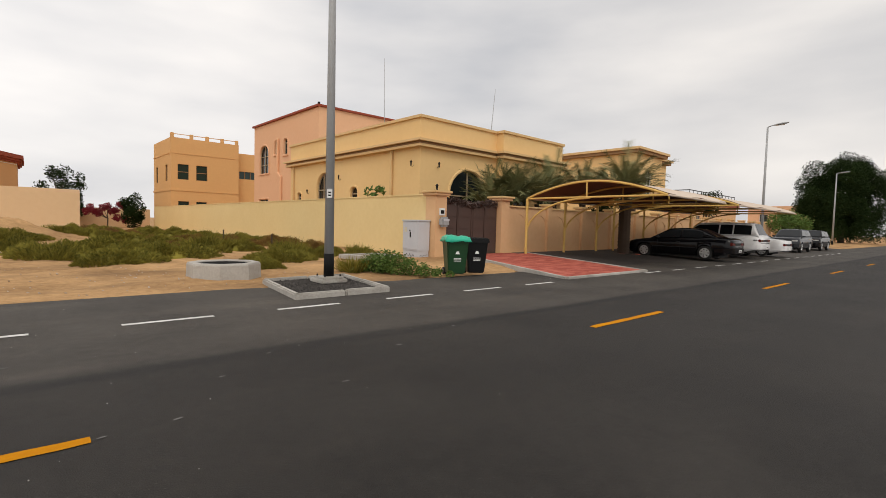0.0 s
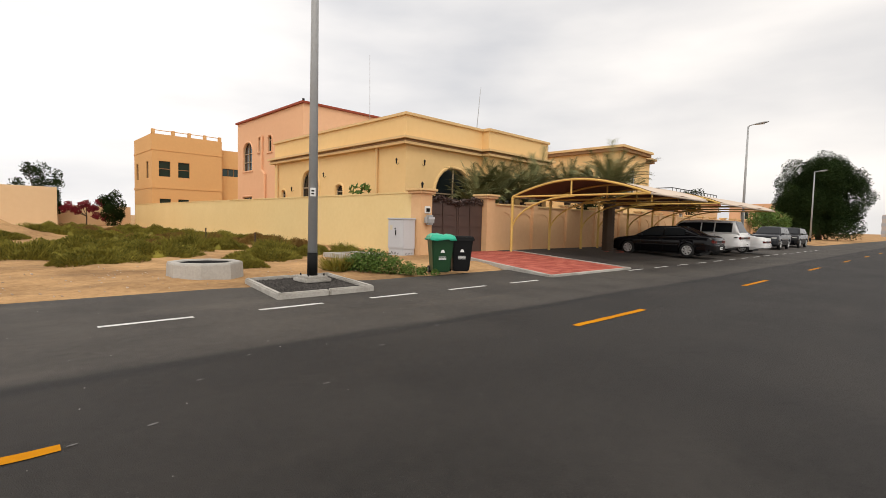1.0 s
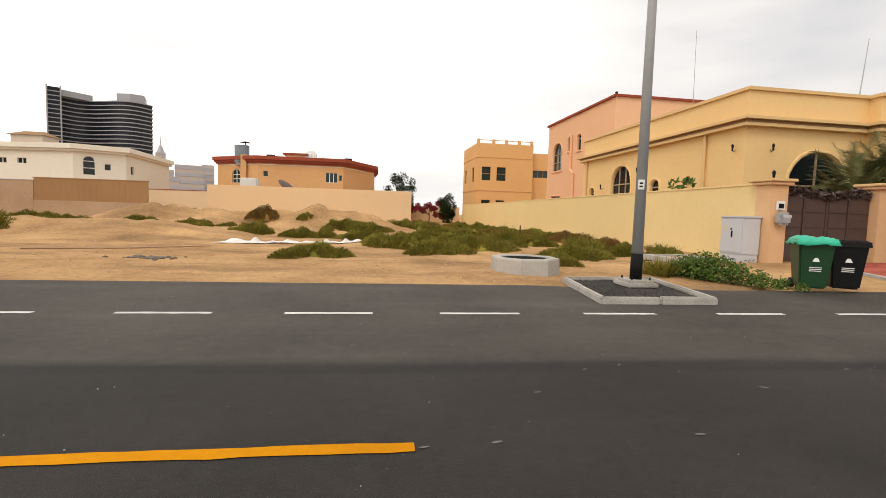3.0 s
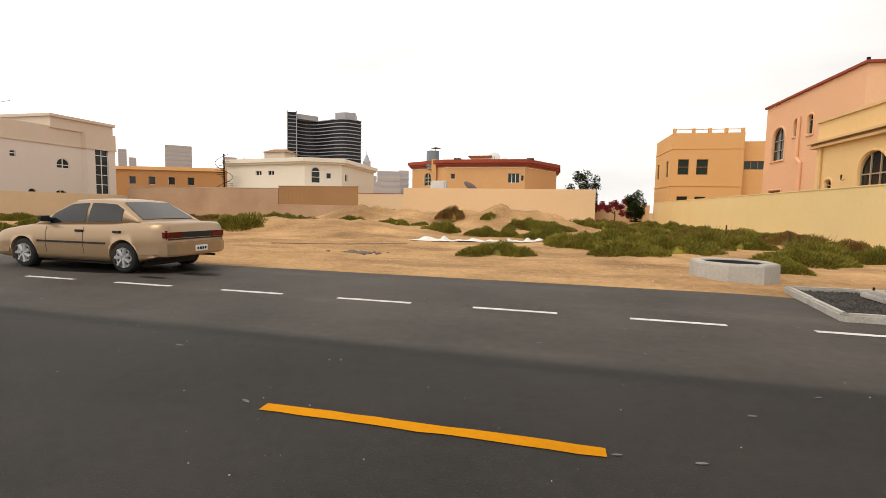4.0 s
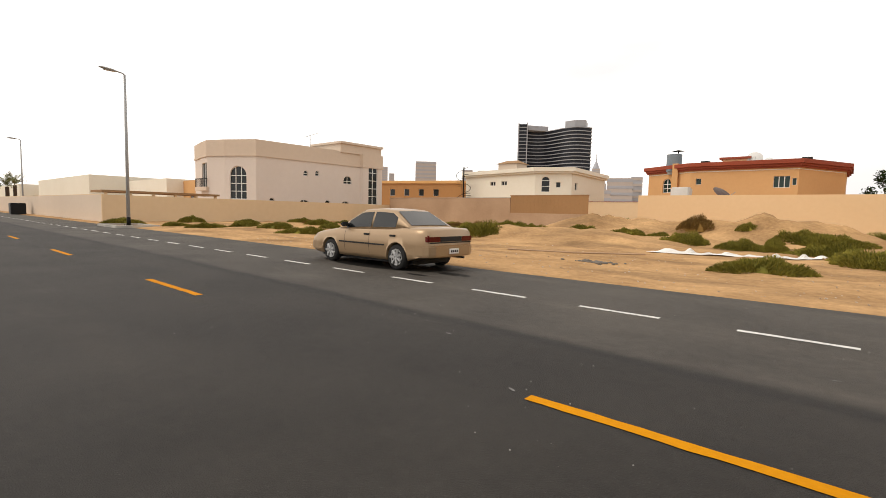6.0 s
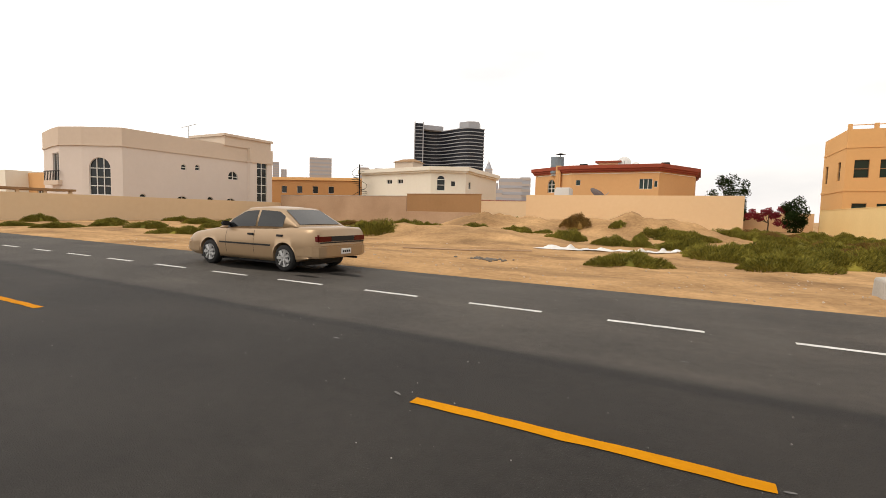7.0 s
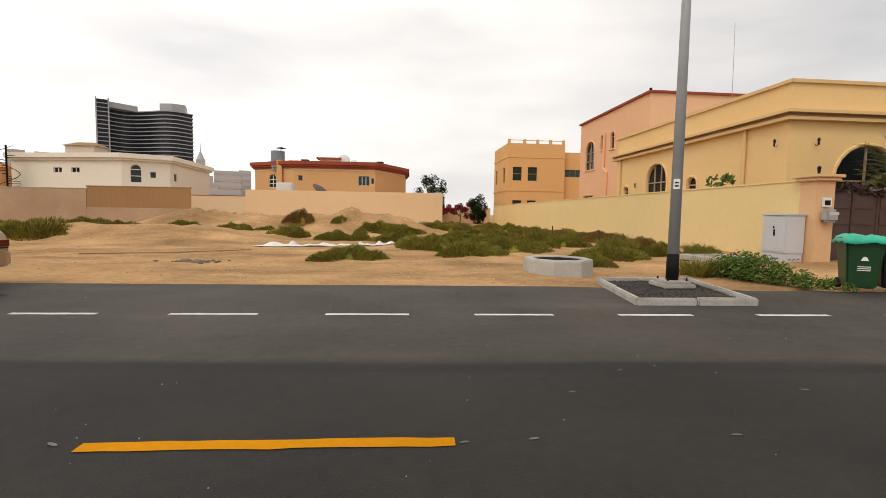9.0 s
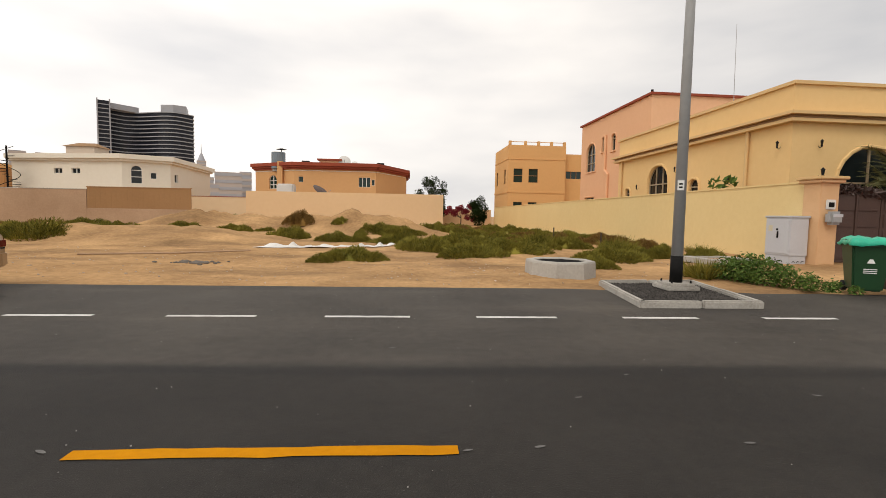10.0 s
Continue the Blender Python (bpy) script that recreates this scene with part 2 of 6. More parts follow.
FLOWER_RED = island_varied("red_bracts", (0.16, 0.012, 0.02), (0.36, 0.04, 0.06))
GRAVEL = island_varied("grey_gravel", (0.02, 0.018, 0.017), (0.13, 0.12, 0.11), 0.9)
STONE = island_varied("pale_stones", (0.3, 0.21, 0.13), (0.62, 0.52, 0.42), 0.9)
BIN_GREEN = mat("green_plastic", (0.012, 0.055, 0.02), (0.01, 0.045, 0.016), 3, 0.4, spec=0.4)
BIN_BLACK = mat("black_plastic", (0.006, 0.0065, 0.007), (0.009, 0.009, 0.01), 3, 0.45, spec=0.25)
BAG_TEAL = mat("teal_bag", (0.03, 0.52, 0.33), (0.02, 0.38, 0.25), 4, 0.35, 0.4, 9)
TARP = mat("white_tarp", (0.8, 0.79, 0.77), (0.66, 0.64, 0.6), 3, 0.6, 0.3, 12)
TYRE = mat("tyre_rubber", (0.015, 0.015, 0.015), (0.022, 0.022, 0.022), 5, 0.85)
ALLOY = mat("wheel_alloy", (0.5, 0.5, 0.5), (0.4, 0.4, 0.4), 5, 0.35, metal=0.6)
GOLD_PAINT = mat("champagne_car_paint", (0.375, 0.258, 0.155), (0.345, 0.236, 0.141), 0.6, 0.28, metal=0.35, spec=0.5)
BLACK_CAR = mat("black_car_paint", (0.003, 0.003, 0.004), (0.005, 0.005, 0.006), 1, 0.12, spec=0.22)
WHITE_CAR = mat("white_car_paint", (0.75, 0.75, 0.75), (0.7, 0.7, 0.7), 1, 0.2, spec=0.6)
DARK_GREY_CAR = mat("dark_grey_car_paint", (0.012, 0.014, 0.018), (0.018, 0.02, 0.024), 1, 0.2, spec=0.35)
CAR_TRIM = mat("black_car_trim", (0.014, 0.014, 0.014), (0.02, 0.02, 0.02), 4, 0.6)
TAIL_RED = mat("red_lamp_lens", (0.12, 0.008, 0.008), (0.08, 0.006, 0.006), 6, 0.15, spec=0.6)
LAMP_CLEAR = mat("clear_lamp_lens", (0.6, 0.6, 0.58), (0.5, 0.5, 0.5), 6, 0.12, spec=0.7)
CHROME = mat("chrome", (0.7, 0.7, 0.7), (0.62, 0.62, 0.62), 4, 0.12, metal=1.0)
TANK = mat("plastic_tank", (0.7, 0.7, 0.68), (0.6, 0.6, 0.58), 2, 0.5)
BLUE_GREY = mat("blue_grey_tank", (0.2, 0.25, 0.29), (0.16, 0.2, 0.24), 2, 0.5)
TOWER_GLASS = mat("dark_tower_glass", (0.008, 0.01, 0.016), (0.014, 0.017, 0.025), 0.1, 0.35, spec=0.25)
TOWER_BAND = mat("tower_spandrel", (0.36, 0.37, 0.4), (0.32, 0.33, 0.35), 0.1, 0.5)
FAR_WALL = mat("far_facade", (0.5, 0.44, 0.4), (0.43, 0.38, 0.35), 0.05, 0.8)
FAR_BLUE = mat("far_blue_grey_facade", (0.4, 0.41, 0.44), (0.35, 0.36, 0.4), 0.05, 0.7)
TERRACOTTA = mat("terracotta_roof", (0.36, 0.13, 0.08), (0.3, 0.1, 0.06), 2, 0.85, 0.3)


def glass_mat(name, tint, rough=0.06):
    m = bpy.data.materials.new(name)
    m.use_nodes = True
    p = m.node_tree.nodes["Principled BSDF"]
    p.inputs["Base Color"].default_value = (*tint, 1)
    p.inputs["Roughness"].default_value, p.inputs["Specular IOR Level"].default_value = rough, 0.4
    return m


GLASS = glass_mat("window_glass", (0.012, 0.017, 0.018), 0.12)
GLASS_GREEN = glass_mat("green_window_glass", (0.012, 0.034, 0.028), 0.12)
CAR_GLASS = glass_mat("tinted_car_glass", (0.012, 0.014, 0.016), 0.04)


# ---- mesh helpers ----
def part(name, bm, material, parent=None, label="", smooth=False):
    """Links a bmesh as one mesh object, under a thing where one is given."""
    me = bpy.data.meshes.new(name)
    bm.to_mesh(me)
    bm.free()
    me.materials.append(material)
    if smooth:
        for f in me.polygons:
            f.use_smooth = True
    ob = new(name, me)
    if parent is not None:
        ob.parent = parent
    if label:
        tagged(ob, label)
    return ob


def raw(name, verts, faces, material, parent=None, label="", smooth=False):
    me = bpy.data.meshes.new(name)
    me.from_pydata([tuple(v) for v in verts], [], faces)
    me.materials.append(material)
    if smooth:
        for f in me.polygons:
            f.use_smooth = True
    ob = new(name, me)
    if parent is not None:
        ob.parent = parent
    if label:
        tagged(ob, label)
    return ob


def thing(name, label, category, at=(0, 0, 0), turn=0.0, group="", kind=""):
    e = new(name)
    e.matrix_basis = pose(*at, 0, 0, turn)
    return tagged(e, label, category, group, kind)


def add_box(bm, x0, y0, z0, x1, y1, z1, bevel=0.0):
    m = Matrix.LocRotScale(((x0 + x1) / 2, (y0 + y1) / 2, (z0 + z1) / 2), None, (abs(x1 - x0), abs(y1 - y0), abs(z1 - z0)))
    vs = bmesh.ops.create_cube(bm, size=1.0, matrix=m)["verts"]
    if bevel:
        es = list({e for v in vs for e in v.link_edges})
        bmesh.ops.bevel(bm, geom=es, offset=bevel, segments=2, affect="EDGES")
    return bm


def box(x0, y0, z0, x1, y1, z1, bevel=0.0):
    return add_box(bmesh.new(), x0, y0, z0, x1, y1, z1, bevel)


def add_cyl(bm, p, q, r0, r1=None, n=12):
    p, q = Vector(p), Vector(q)
    d = q - p
    m = Matrix.Translation((p + q) / 2) @ d.to_track_quat("Z", "Y").to_matrix().to_4x4()
    bmesh.ops.create_cone(bm, cap_ends=True, segments=n, radius1=r0, radius2=r0 if r1 is None else r1, depth=d.length, matrix=m)
    return bm


def cyl(p, q, r0, r1=None, n=12):
    return add_cyl(bmesh.new(), p, q, r0, r1, n)


def tube(points, r, n=8):
    """A bent pipe through the points."""
    bm = bmesh.new()
    pts = [Vector(p) for p in points]
    rings, ref = [], None
    for i, p in enumerate(pts):
        d = (pts[min(i + 1, len(pts) - 1)] - pts[max(i - 1, 0)]).normalized()
        ref = ref or (Vector((0, 0, 1)) if abs(d.z) < 0.9 else Vector((1, 0, 0)))
        a = d.cross(ref).normalized()
        b = d.cross(a)
        ref = a.cross(d)
        rings.append([bm.verts.new(p + a * r * math.cos(2 * math.pi * k / n) + b * r * math.sin(2 * math.pi * k / n)) for k in range(n)])
    for u, v in zip(rings, rings[1:]):
        for k in range(n):
            bm.faces.new((u[k], u[(k + 1) % n], v[(k + 1) % n], v[k]))
    bm.faces.new(rings[0][::-1])
    bm.faces.new(rings[-1])
    bmesh.ops.recalc_face_normals(bm, faces=bm.faces)
    return bm


def prism(pts, z0, z1):
    bm = bmesh.new()
    lo = [bm.verts.new((x, y, z0)) for x, y in pts]
    hi = [bm.verts.new((x, y, z1)) for x, y in pts]
    bm.faces.new(hi)
    bm.faces.new(lo[::-1])
    for i in range(len(pts)):
        j = (i + 1) % len(pts)
        bm.faces.new((lo[i], lo[j], hi[j], hi[i]))
    return bm


def offset_poly(pts, d):
    """The footprint, counter-clockwise, pushed out by d."""
    out = []
    for i, p in enumerate(pts):
        a, b = Vector(pts[i - 1]), Vector(pts[(i + 1) % len(pts)])
        p = Vector(p)
        e, f = (p - a).normalized(), (b - p).normalized()
        n1, n2 = Vector((e.y, -e.x)), Vector((f.y, -f.x))
        m = (n1 + n2)
        m = m / max(m.length_squared, 0.3) * 2
        out.append(tuple(p + m * d))
    return out


def ring_prism(pts, grow, z0, z1):
    """A band round a footprint, hollow inside."""
    bm = bmesh.new()
    out = offset_poly(pts, grow)
    k = len(pts)
    loops = [[bm.verts.new((x, y, z)) for x, y in p] for p, z in ((pts, z0), (out, z0), (out, z1), (pts, z1))]
    for a, b in ((0, 1), (1, 2), (2, 3), (3, 0)):
        for i in range(k):
            j = (i + 1) % k
            bm.faces.new((loops[a][i], loops[a][j], loops[b][j], loops[b][i])[::-1])
    return bm


def arch_points(s0, s1, z0, z1, n=10):
    """Outline of an arched opening: up one side, over, and down."""
    r = (s1 - s0) / 2
    spring = max(z1 - r, z0)
    c = (s0 + s1) / 2
    rise = z1 - spring
    return [(c + r * math.cos(math.pi * i / n), spring + rise * math.sin(math.pi * i / n)) for i in range(n + 1)]


def wall_face(bm, p, q, z0, z1, holes):
    """A wall from p to q with real openings. holes: (s0, s1, z0, z1, arched)."""
    p, q = Vector(p), Vector(q)
    u = (q - p).normalized()
    length = (q - p).length
    nrm = Vector((u.y, -u.x))

    def at(s, z, back=0.0):
        c = p + u * s - nrm * back
        return bm.verts.new((c.x, c.y, z))

    ss = sorted({0.0, length, *[h[0] for h in holes], *[h[1] for h in holes]})
    zz = sorted({z0, z1, *[h[2] for h in holes], *[h[3] for h in holes]})
    for a, b in zip(ss, ss[1:]):
        for c, d in zip(zz, zz[1:]):
            ms, mz = (a + b) / 2, (c + d) / 2
            if any(h[0] < ms < h[1] and h[2] < mz < h[3] for h in holes):
                continue
            bm.faces.new((at(a, c), at(b, c), at(b, d), at(a, d)))
    for s0, s1, c, d, arched in holes:
        if arched:
            pts = arch_points(s0, s1, c, d)
            half = len(pts) // 2
            for seg, corner in ((pts[:half + 1], (s1, d)), (pts[half:], (s0, d))):
                for e, f in zip(seg, seg[1:]):
                    bm.faces.new((at(*corner), at(*f), at(*e)))
            outline = [(s0, c)] + [(s1, c)] + pts
        else:
            outline = [(s0, c), (s1, c), (s1, d), (s0, d)]
        for e, f in zip(outline, outline[1:] + outline[:1]):
            bm.faces.new((at(*e), at(*f), at(*f, 0.18), at(*e, 0.18)))


def window_in(parent, p, q, s0, s1, z0, z1, arched, bars=(1, 1), frame_mat=None, glass=None, name="window", surround=None):
    p, q = Vector(p), Vector(q)
    u = (q - p).normalized()
    nrm = Vector((u.y, -u.x))
    ang = math.degrees(math.atan2(u.y, u.x))
    fm = frame_mat or WHITE_PAINT
    e = 0.065
    bm = bmesh.new()
    cols, rws = bars
    spring = z1 - (s1 - s0) / 2 if arched else z1
    for i in range(cols + 1):
        s = s0 + (s1 - s0) * i / cols
        top = spring if i in (0, cols) else z1 - 0.03
        add_box(bm, s - e / 2, 0.09, z0, s + e / 2, 0.15, top)
    for i in range(rws + 1):
        z = z0 + (spring - z0) * i / rws
        add_box(bm, s0, 0.085, z - e / 2, s1, 0.145, z + e / 2)
    if arched:
        pts = arch_points(s0, s1, z0, z1)
        for a, b in zip(pts, pts[1:]):
            add_cyl(bm, (a[0], 0.12, a[1]), (b[0], 0.12, b[1]), e / 2, n=4)
    w = part(name, bm, fm, parent)
    w.matrix_basis = pose(p.x, p.y, 0, 0, 0, ang)
    outline = ([(s0, z0), (s1, z0)] + arch_points(s0, s1, z0, z1)) if arched else [(s0, z0), (s1, z0), (s1, z1), (s0, z1)]
    vs = [(s, 0.16, z) for s, z in outline]
    raw("pane", vs, [tuple(range(len(vs)))], glass or GLASS, w)
    if surround:
        bs = bmesh.new()
        if arched:
            pts = [(s1 + 0.08, z0)] + [(c + (0.08 if c > (s0 + s1) / 2 else -0.08), d + 0.06) for c, d in arch_points(s0, s1, z0, z1)] + [(s0 - 0.08, z0)]
        else:
            pts = [(s1 + 0.08, z0), (s1 + 0.08, z1 + 0.08), (s0 - 0.08, z1 + 0.08), (s0 - 0.08, z0)]
        for a, b in zip(pts, pts[1:]):
            add_cyl(bs, (a[0], 0, a[1]), (b[0], 0, b[1]), 0.07, n=6)
        add_box(bs, s0 - 0.14, -0.09, z0 - 0.12, s1 + 0.14, 0.05, z0)
        part("surround", bs, surround, w)
    return w


def house(name, label, pts, z0, z1, wall, bands=(), windows=(), category="house", frame_mat=None, glass=None, surround=None, roof_mat=None):
    """A building on a counter-clockwise footprint. bands: (grow, z0, z1, material, part name); windows: (edge, s0, s1, z0, z1, arched, (cols, rows))."""
    root = thing(name, label, category)
    by = {}
    for w in windows:
        by.setdefault(w[0], []).append(w)
    bm = bmesh.new()
    for i, p in enumerate(pts):
        q = pts[(i + 1) % len(pts)]
        wall_face(bm, p, q, z0, z1, [w[1:6] for w in by.get(i, [])])
    part("wall", bm, wall, root)
    part("roof", prism(offset_poly(pts, -0.12), z1 - 0.7, z1 - 0.45), roof_mat or CONCRETE, root)
    part("parapet", ring_prism(offset_poly(pts, -0.2), 0.196, z1 - 0.5, z1 + 0.004), wall, root)
    for grow, a, b, m, n in bands:
        part(n, ring_prism(pts, grow, a, b), m, root)
    for i, ws in by.items():
        for w in ws:
            window_in(root, pts[i], pts[(i + 1) % len(pts)], *w[1:6], w[6], frame_mat, glass, surround=surround)
    return root


def edge_s(pts, i, x, y):
    """How far along edge i the place lies."""
    p, q = Vector(pts[i]), Vector(pts[(i + 1) % len(pts)])
    return (Vector((x, y)) - p).dot((q - p).normalized())


# ---- ground ----
MOUNDS = [(-10.8, 28.6, 3.8, 2.6, 0.8), (-6.6, 29, 3.1, 2.3, 0.66), (-3.2, 28.6, 2.8, 2.3, 0.68), (-13.6, 28.6, 2.0, 1.7, 0.7), (-9, 20.6, 3.2, 1.7, 0.5), (-15, 21.5, 3.6, 1.9, 0.55),
          (-1.2, 30, 3, 3, 0.7), (-19, 27, 3, 2.6, 0.55), (-12.3, 23.8, 2.2, 1.5, 0.4), (-6.2, 23.6, 2.4, 1.4, 0.35), (-28, 16, 4, 2, 0.15)]


def ground_z(x, y):
    if y < 8.3:
        return -0.04
    k = min((y - 8.3) / 1.2, 1.0)
    z = 0.05 * k + 0.06 * min(max(y - 10, 0) / 20, 1)
    if -45 < x < 13 and y < 46:
        z += k * 0.06 * noise.noise((x * 0.55, y * 0.55, 1.3)) + k * 0.05 * noise.noise((x * 1.9, y * 1.9, 4.0))
        for cx, cy, rx, ry, h in MOUNDS:
            e = ((x - cx) / rx) ** 2 + ((y - cy) / ry) ** 2
            if e < 6:
                z += h * math.exp(-e) * (1 + 0.34 * noise.noise((x * 0.7, y * 0.7, 7)) + 0.14 * noise.noise((x * 2.3, y * 2.3, 2)))
    if x > 6 and y > 8.3:
        z += 0.08 * min(max(x - 8, 0) / 4, 1) * min((y - 8.3) / 3, 1)
    return z


xs = sorted({*[-900, -500, -300, -200, -140, -100, -75, -60], *[-50 + i * 1.0 for i in range(14)], *[-36 + i * 0.36 for i in range(140)], *[14.5 + i for i in range(50)], *[75, 100, 140, 200, 300, 500, 900]})
ys = sorted({*[-900, -400, -150, -60, -25, -12, 0, 7.6, 8.25], *[8.32 + i * 0.3 for i in range(110)], *[42 + i * 2 for i in range(15)], *[80, 100, 140, 200, 300, 500, 900, 1500]})
gv = [(x, y, ground_z(x, y)) for y in ys for x in xs]
nx = len(xs)
gf = [(j * nx + i, j * nx + i + 1, (j + 1) * nx + i + 1, (j + 1) * nx + i) for j in range(len(ys) - 1) for i in range(nx - 1)]
tagged(raw("ground", gv, gf, SAND, smooth=True), "sandy ground of an empty plot with low heaps", "ground", kind="structure")

# road with an uneven sandy edge
rng = random.Random(4)
edge_x = [-700, -400, -200, -120, -80] + [-60 + i * 0.5 for i in range(260)] + [80, 120, 200, 400, 700]


def road_edge(x):
    base = 8.45 + 0.09 * noise.noise((x * 0.5, 0, 3)) + 0.05 * noise.noise((x * 2.3, 0, 5))
    if 2.2 < x < 3.8:
        base -= 0.25 * (x - 2.2) / 1.6
    if x >= 3.8:
        base = 8.1 if x < 6.5 else 7.9 + 0.06 * noise.noise((x, 0, 9))
    return base


rv, rf = [], []
for x in edge_x:
    rv += [(x, -9.5, 0.0), (x, 3.53 - 0.02 * max(-14, min(14, x)), 0.0), (x, 6.0, 0.0), (x, road_edge(x), 0.0), (x, road_edge(x) + 0.1, -0.06)]
for i in range(len(edge_x) - 1):
    for k in range(4):
        a = i * 5 + k
        rf.append((a, a + 5, a + 6, a + 1))
road = tagged(raw("road", rv, [f[::-1] for f in rf], ASPHALT), "dark asphalt road, older and paler beside the parking bays", "road", kind="structure")
parking = raw("parking_pavement", [(15.9, 7.8, 0.008), (60, 7.8, 0.008), (60, 13.4, 0.26), (15.9, 12.2, 0.24)], [(0, 1, 2, 3)], mat("grey_paving", (0.075, 0.062, 0.055), (0.045, 0.038, 0.034), 2, 0.9, 0.4, 30))
tagged(parking, "dusty paved parking strip under the shade", "pavement", kind="structure")

# painted dashes, each with slightly worn ends
def dash(name, x0, x1, y, w, m, label, group):
    n = 14
    vs, fs = [], []
    for i in range(n + 1):
        x = x0 + (x1 - x0) * i / n
        j = 0.008
        vs += [(x, y - w / 2 + rng.uniform(-j, j), 0.005), (x, y + w / 2 + rng.uniform(-j, j), 0.005)]
    for i in range(n):
        fs.append((2 * i, 2 * i + 2, 2 * i + 3, 2 * i + 1))
    return tagged(raw(name, vs, fs, m), label, "road marking", group, "structure")


for k in range(-32, 22):
    if 4 <= k <= 5:
        continue
    c = 3.47 + 2.0 * k
    dash("white_dash", c - 0.54 + rng.uniform(-0.03, 0.03), c + 0.54 + rng.uniform(-0.03, 0.03), 5.71, 0.1, WHITE_LINE, "white parking bay dash on asphalt", "white dashes")
for k in range(6, 30):
    c = 3.2 + 2.0 * k
    dash("white_dash", c - 0.5, c + 0.5, -1.45, 0.1, WHITE_LINE, "white dash on the opposite side of the road", "opposite dashes")
for k in range(-8, 12):
    c = -0.76 + 7.8 * k
    dash("yellow_dash", c - 1.075, c + 1.075, 2.13, 0.11, YELLOW_LINE, "yellow centre line dash on asphalt", "yellow dashes")
# saloon's contact shade painted as a dark patch, plus two small damp spots
SHADE_DAMP = mat("shaded_damp_asphalt", (0.005, 0.0048, 0.0045), (0.009, 0.0085, 0.008), 2.5, 0.6, 0.3, 90, spec=0.15)
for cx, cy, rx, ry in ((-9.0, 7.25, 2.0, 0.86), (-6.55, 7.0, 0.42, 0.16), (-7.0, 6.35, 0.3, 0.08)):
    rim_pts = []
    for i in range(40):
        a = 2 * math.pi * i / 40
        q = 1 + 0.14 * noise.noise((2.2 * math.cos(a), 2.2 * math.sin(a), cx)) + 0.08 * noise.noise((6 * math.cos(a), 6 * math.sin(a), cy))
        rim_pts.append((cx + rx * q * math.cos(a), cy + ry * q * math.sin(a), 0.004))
    tagged(raw("damp_stain", rim_pts, [tuple(range(40))], SHADE_DAMP), "painted contact shade and damp spots on the asphalt under the saloon", "stain", kind="structure")
# reflector scars and pale spots beside the centre line
spots = bmesh.new()
for x, y in ((0.37, 2.12), (0.8, 2.15), (2.1, 2.16), (-2.0, 2.17), (-0.15, 4.24), (1.9, 3.4), (1.3, 2.9), (-3.4, 3.1), (3.2, 2.9), (4.4, 3.3)):
    bmesh.ops.create_circle(spots, cap_ends=True, segments=9, radius=0.013 + 0.014 * rng.random(), matrix=Matrix.LocRotScale((x, y, 0.006), Euler((0, 0, rng.uniform(-0.5, 0.5))), (2.2, 0.7, 1)))
tagged(part("road_spots", spots, mat("pale_spot", (0.22, 0.215, 0.21), (0.06, 0.058, 0.055), 30, 0.8)), "pale worn spots on the asphalt", "road marking", kind="structure")
grit = bmesh.new()
for _ in range(300):
    x, y = rng.uniform(-9, 11), rng.uniform(0.9, 8.0)
    s = rng.uniform(0.0025, 0.0065)
    bmesh.ops.create_icosphere(grit, subdivisions=1, radius=s, matrix=Matrix.Translation((x, y, 0.002)))
tagged(part("road_grit", grit, island_varied("pale_grit", (0.1, 0.095, 0.09), (0.5, 0.48, 0.45), 0.9)), "small pale grit lying on the asphalt", "grit", kind="stuff")
peb = bmesh.new()
for _ in range(300):
    x, y = rng.uniform(-22, 11), 8.5 + abs(rng.gauss(0, 6))
    if y > 34:
        continue
    s = rng.uniform(0.008, 0.026)
    bmesh.ops.create_icosphere(peb, subdivisions=1, radius=s, matrix=Matrix.LocRotScale((x, y, ground_z(x, y) + s * 0.2), Euler((rng.random(), rng.random(), rng.random())), (1.3, 1, 0.6)))
prng = random.Random(77)
for _ in range(500):
    x, y, s = prng.uniform(-20, 11), 8.6 + abs(prng.gauss(0, 4)), prng.uniform(0.008, 0.024)
    bmesh.ops.create_icosphere(peb, subdivisions=1, radius=s, matrix=Matrix.LocRotScale((x, y, ground_z(x, y) + s * 0.2), Euler((prng.random(), prng.random(), prng.random())), (1.3, 1, 0.6)))
tagged(part("pebbles", peb, STONE), "scattered pebbles and rubble on the sand", "pebbles", kind="stuff")

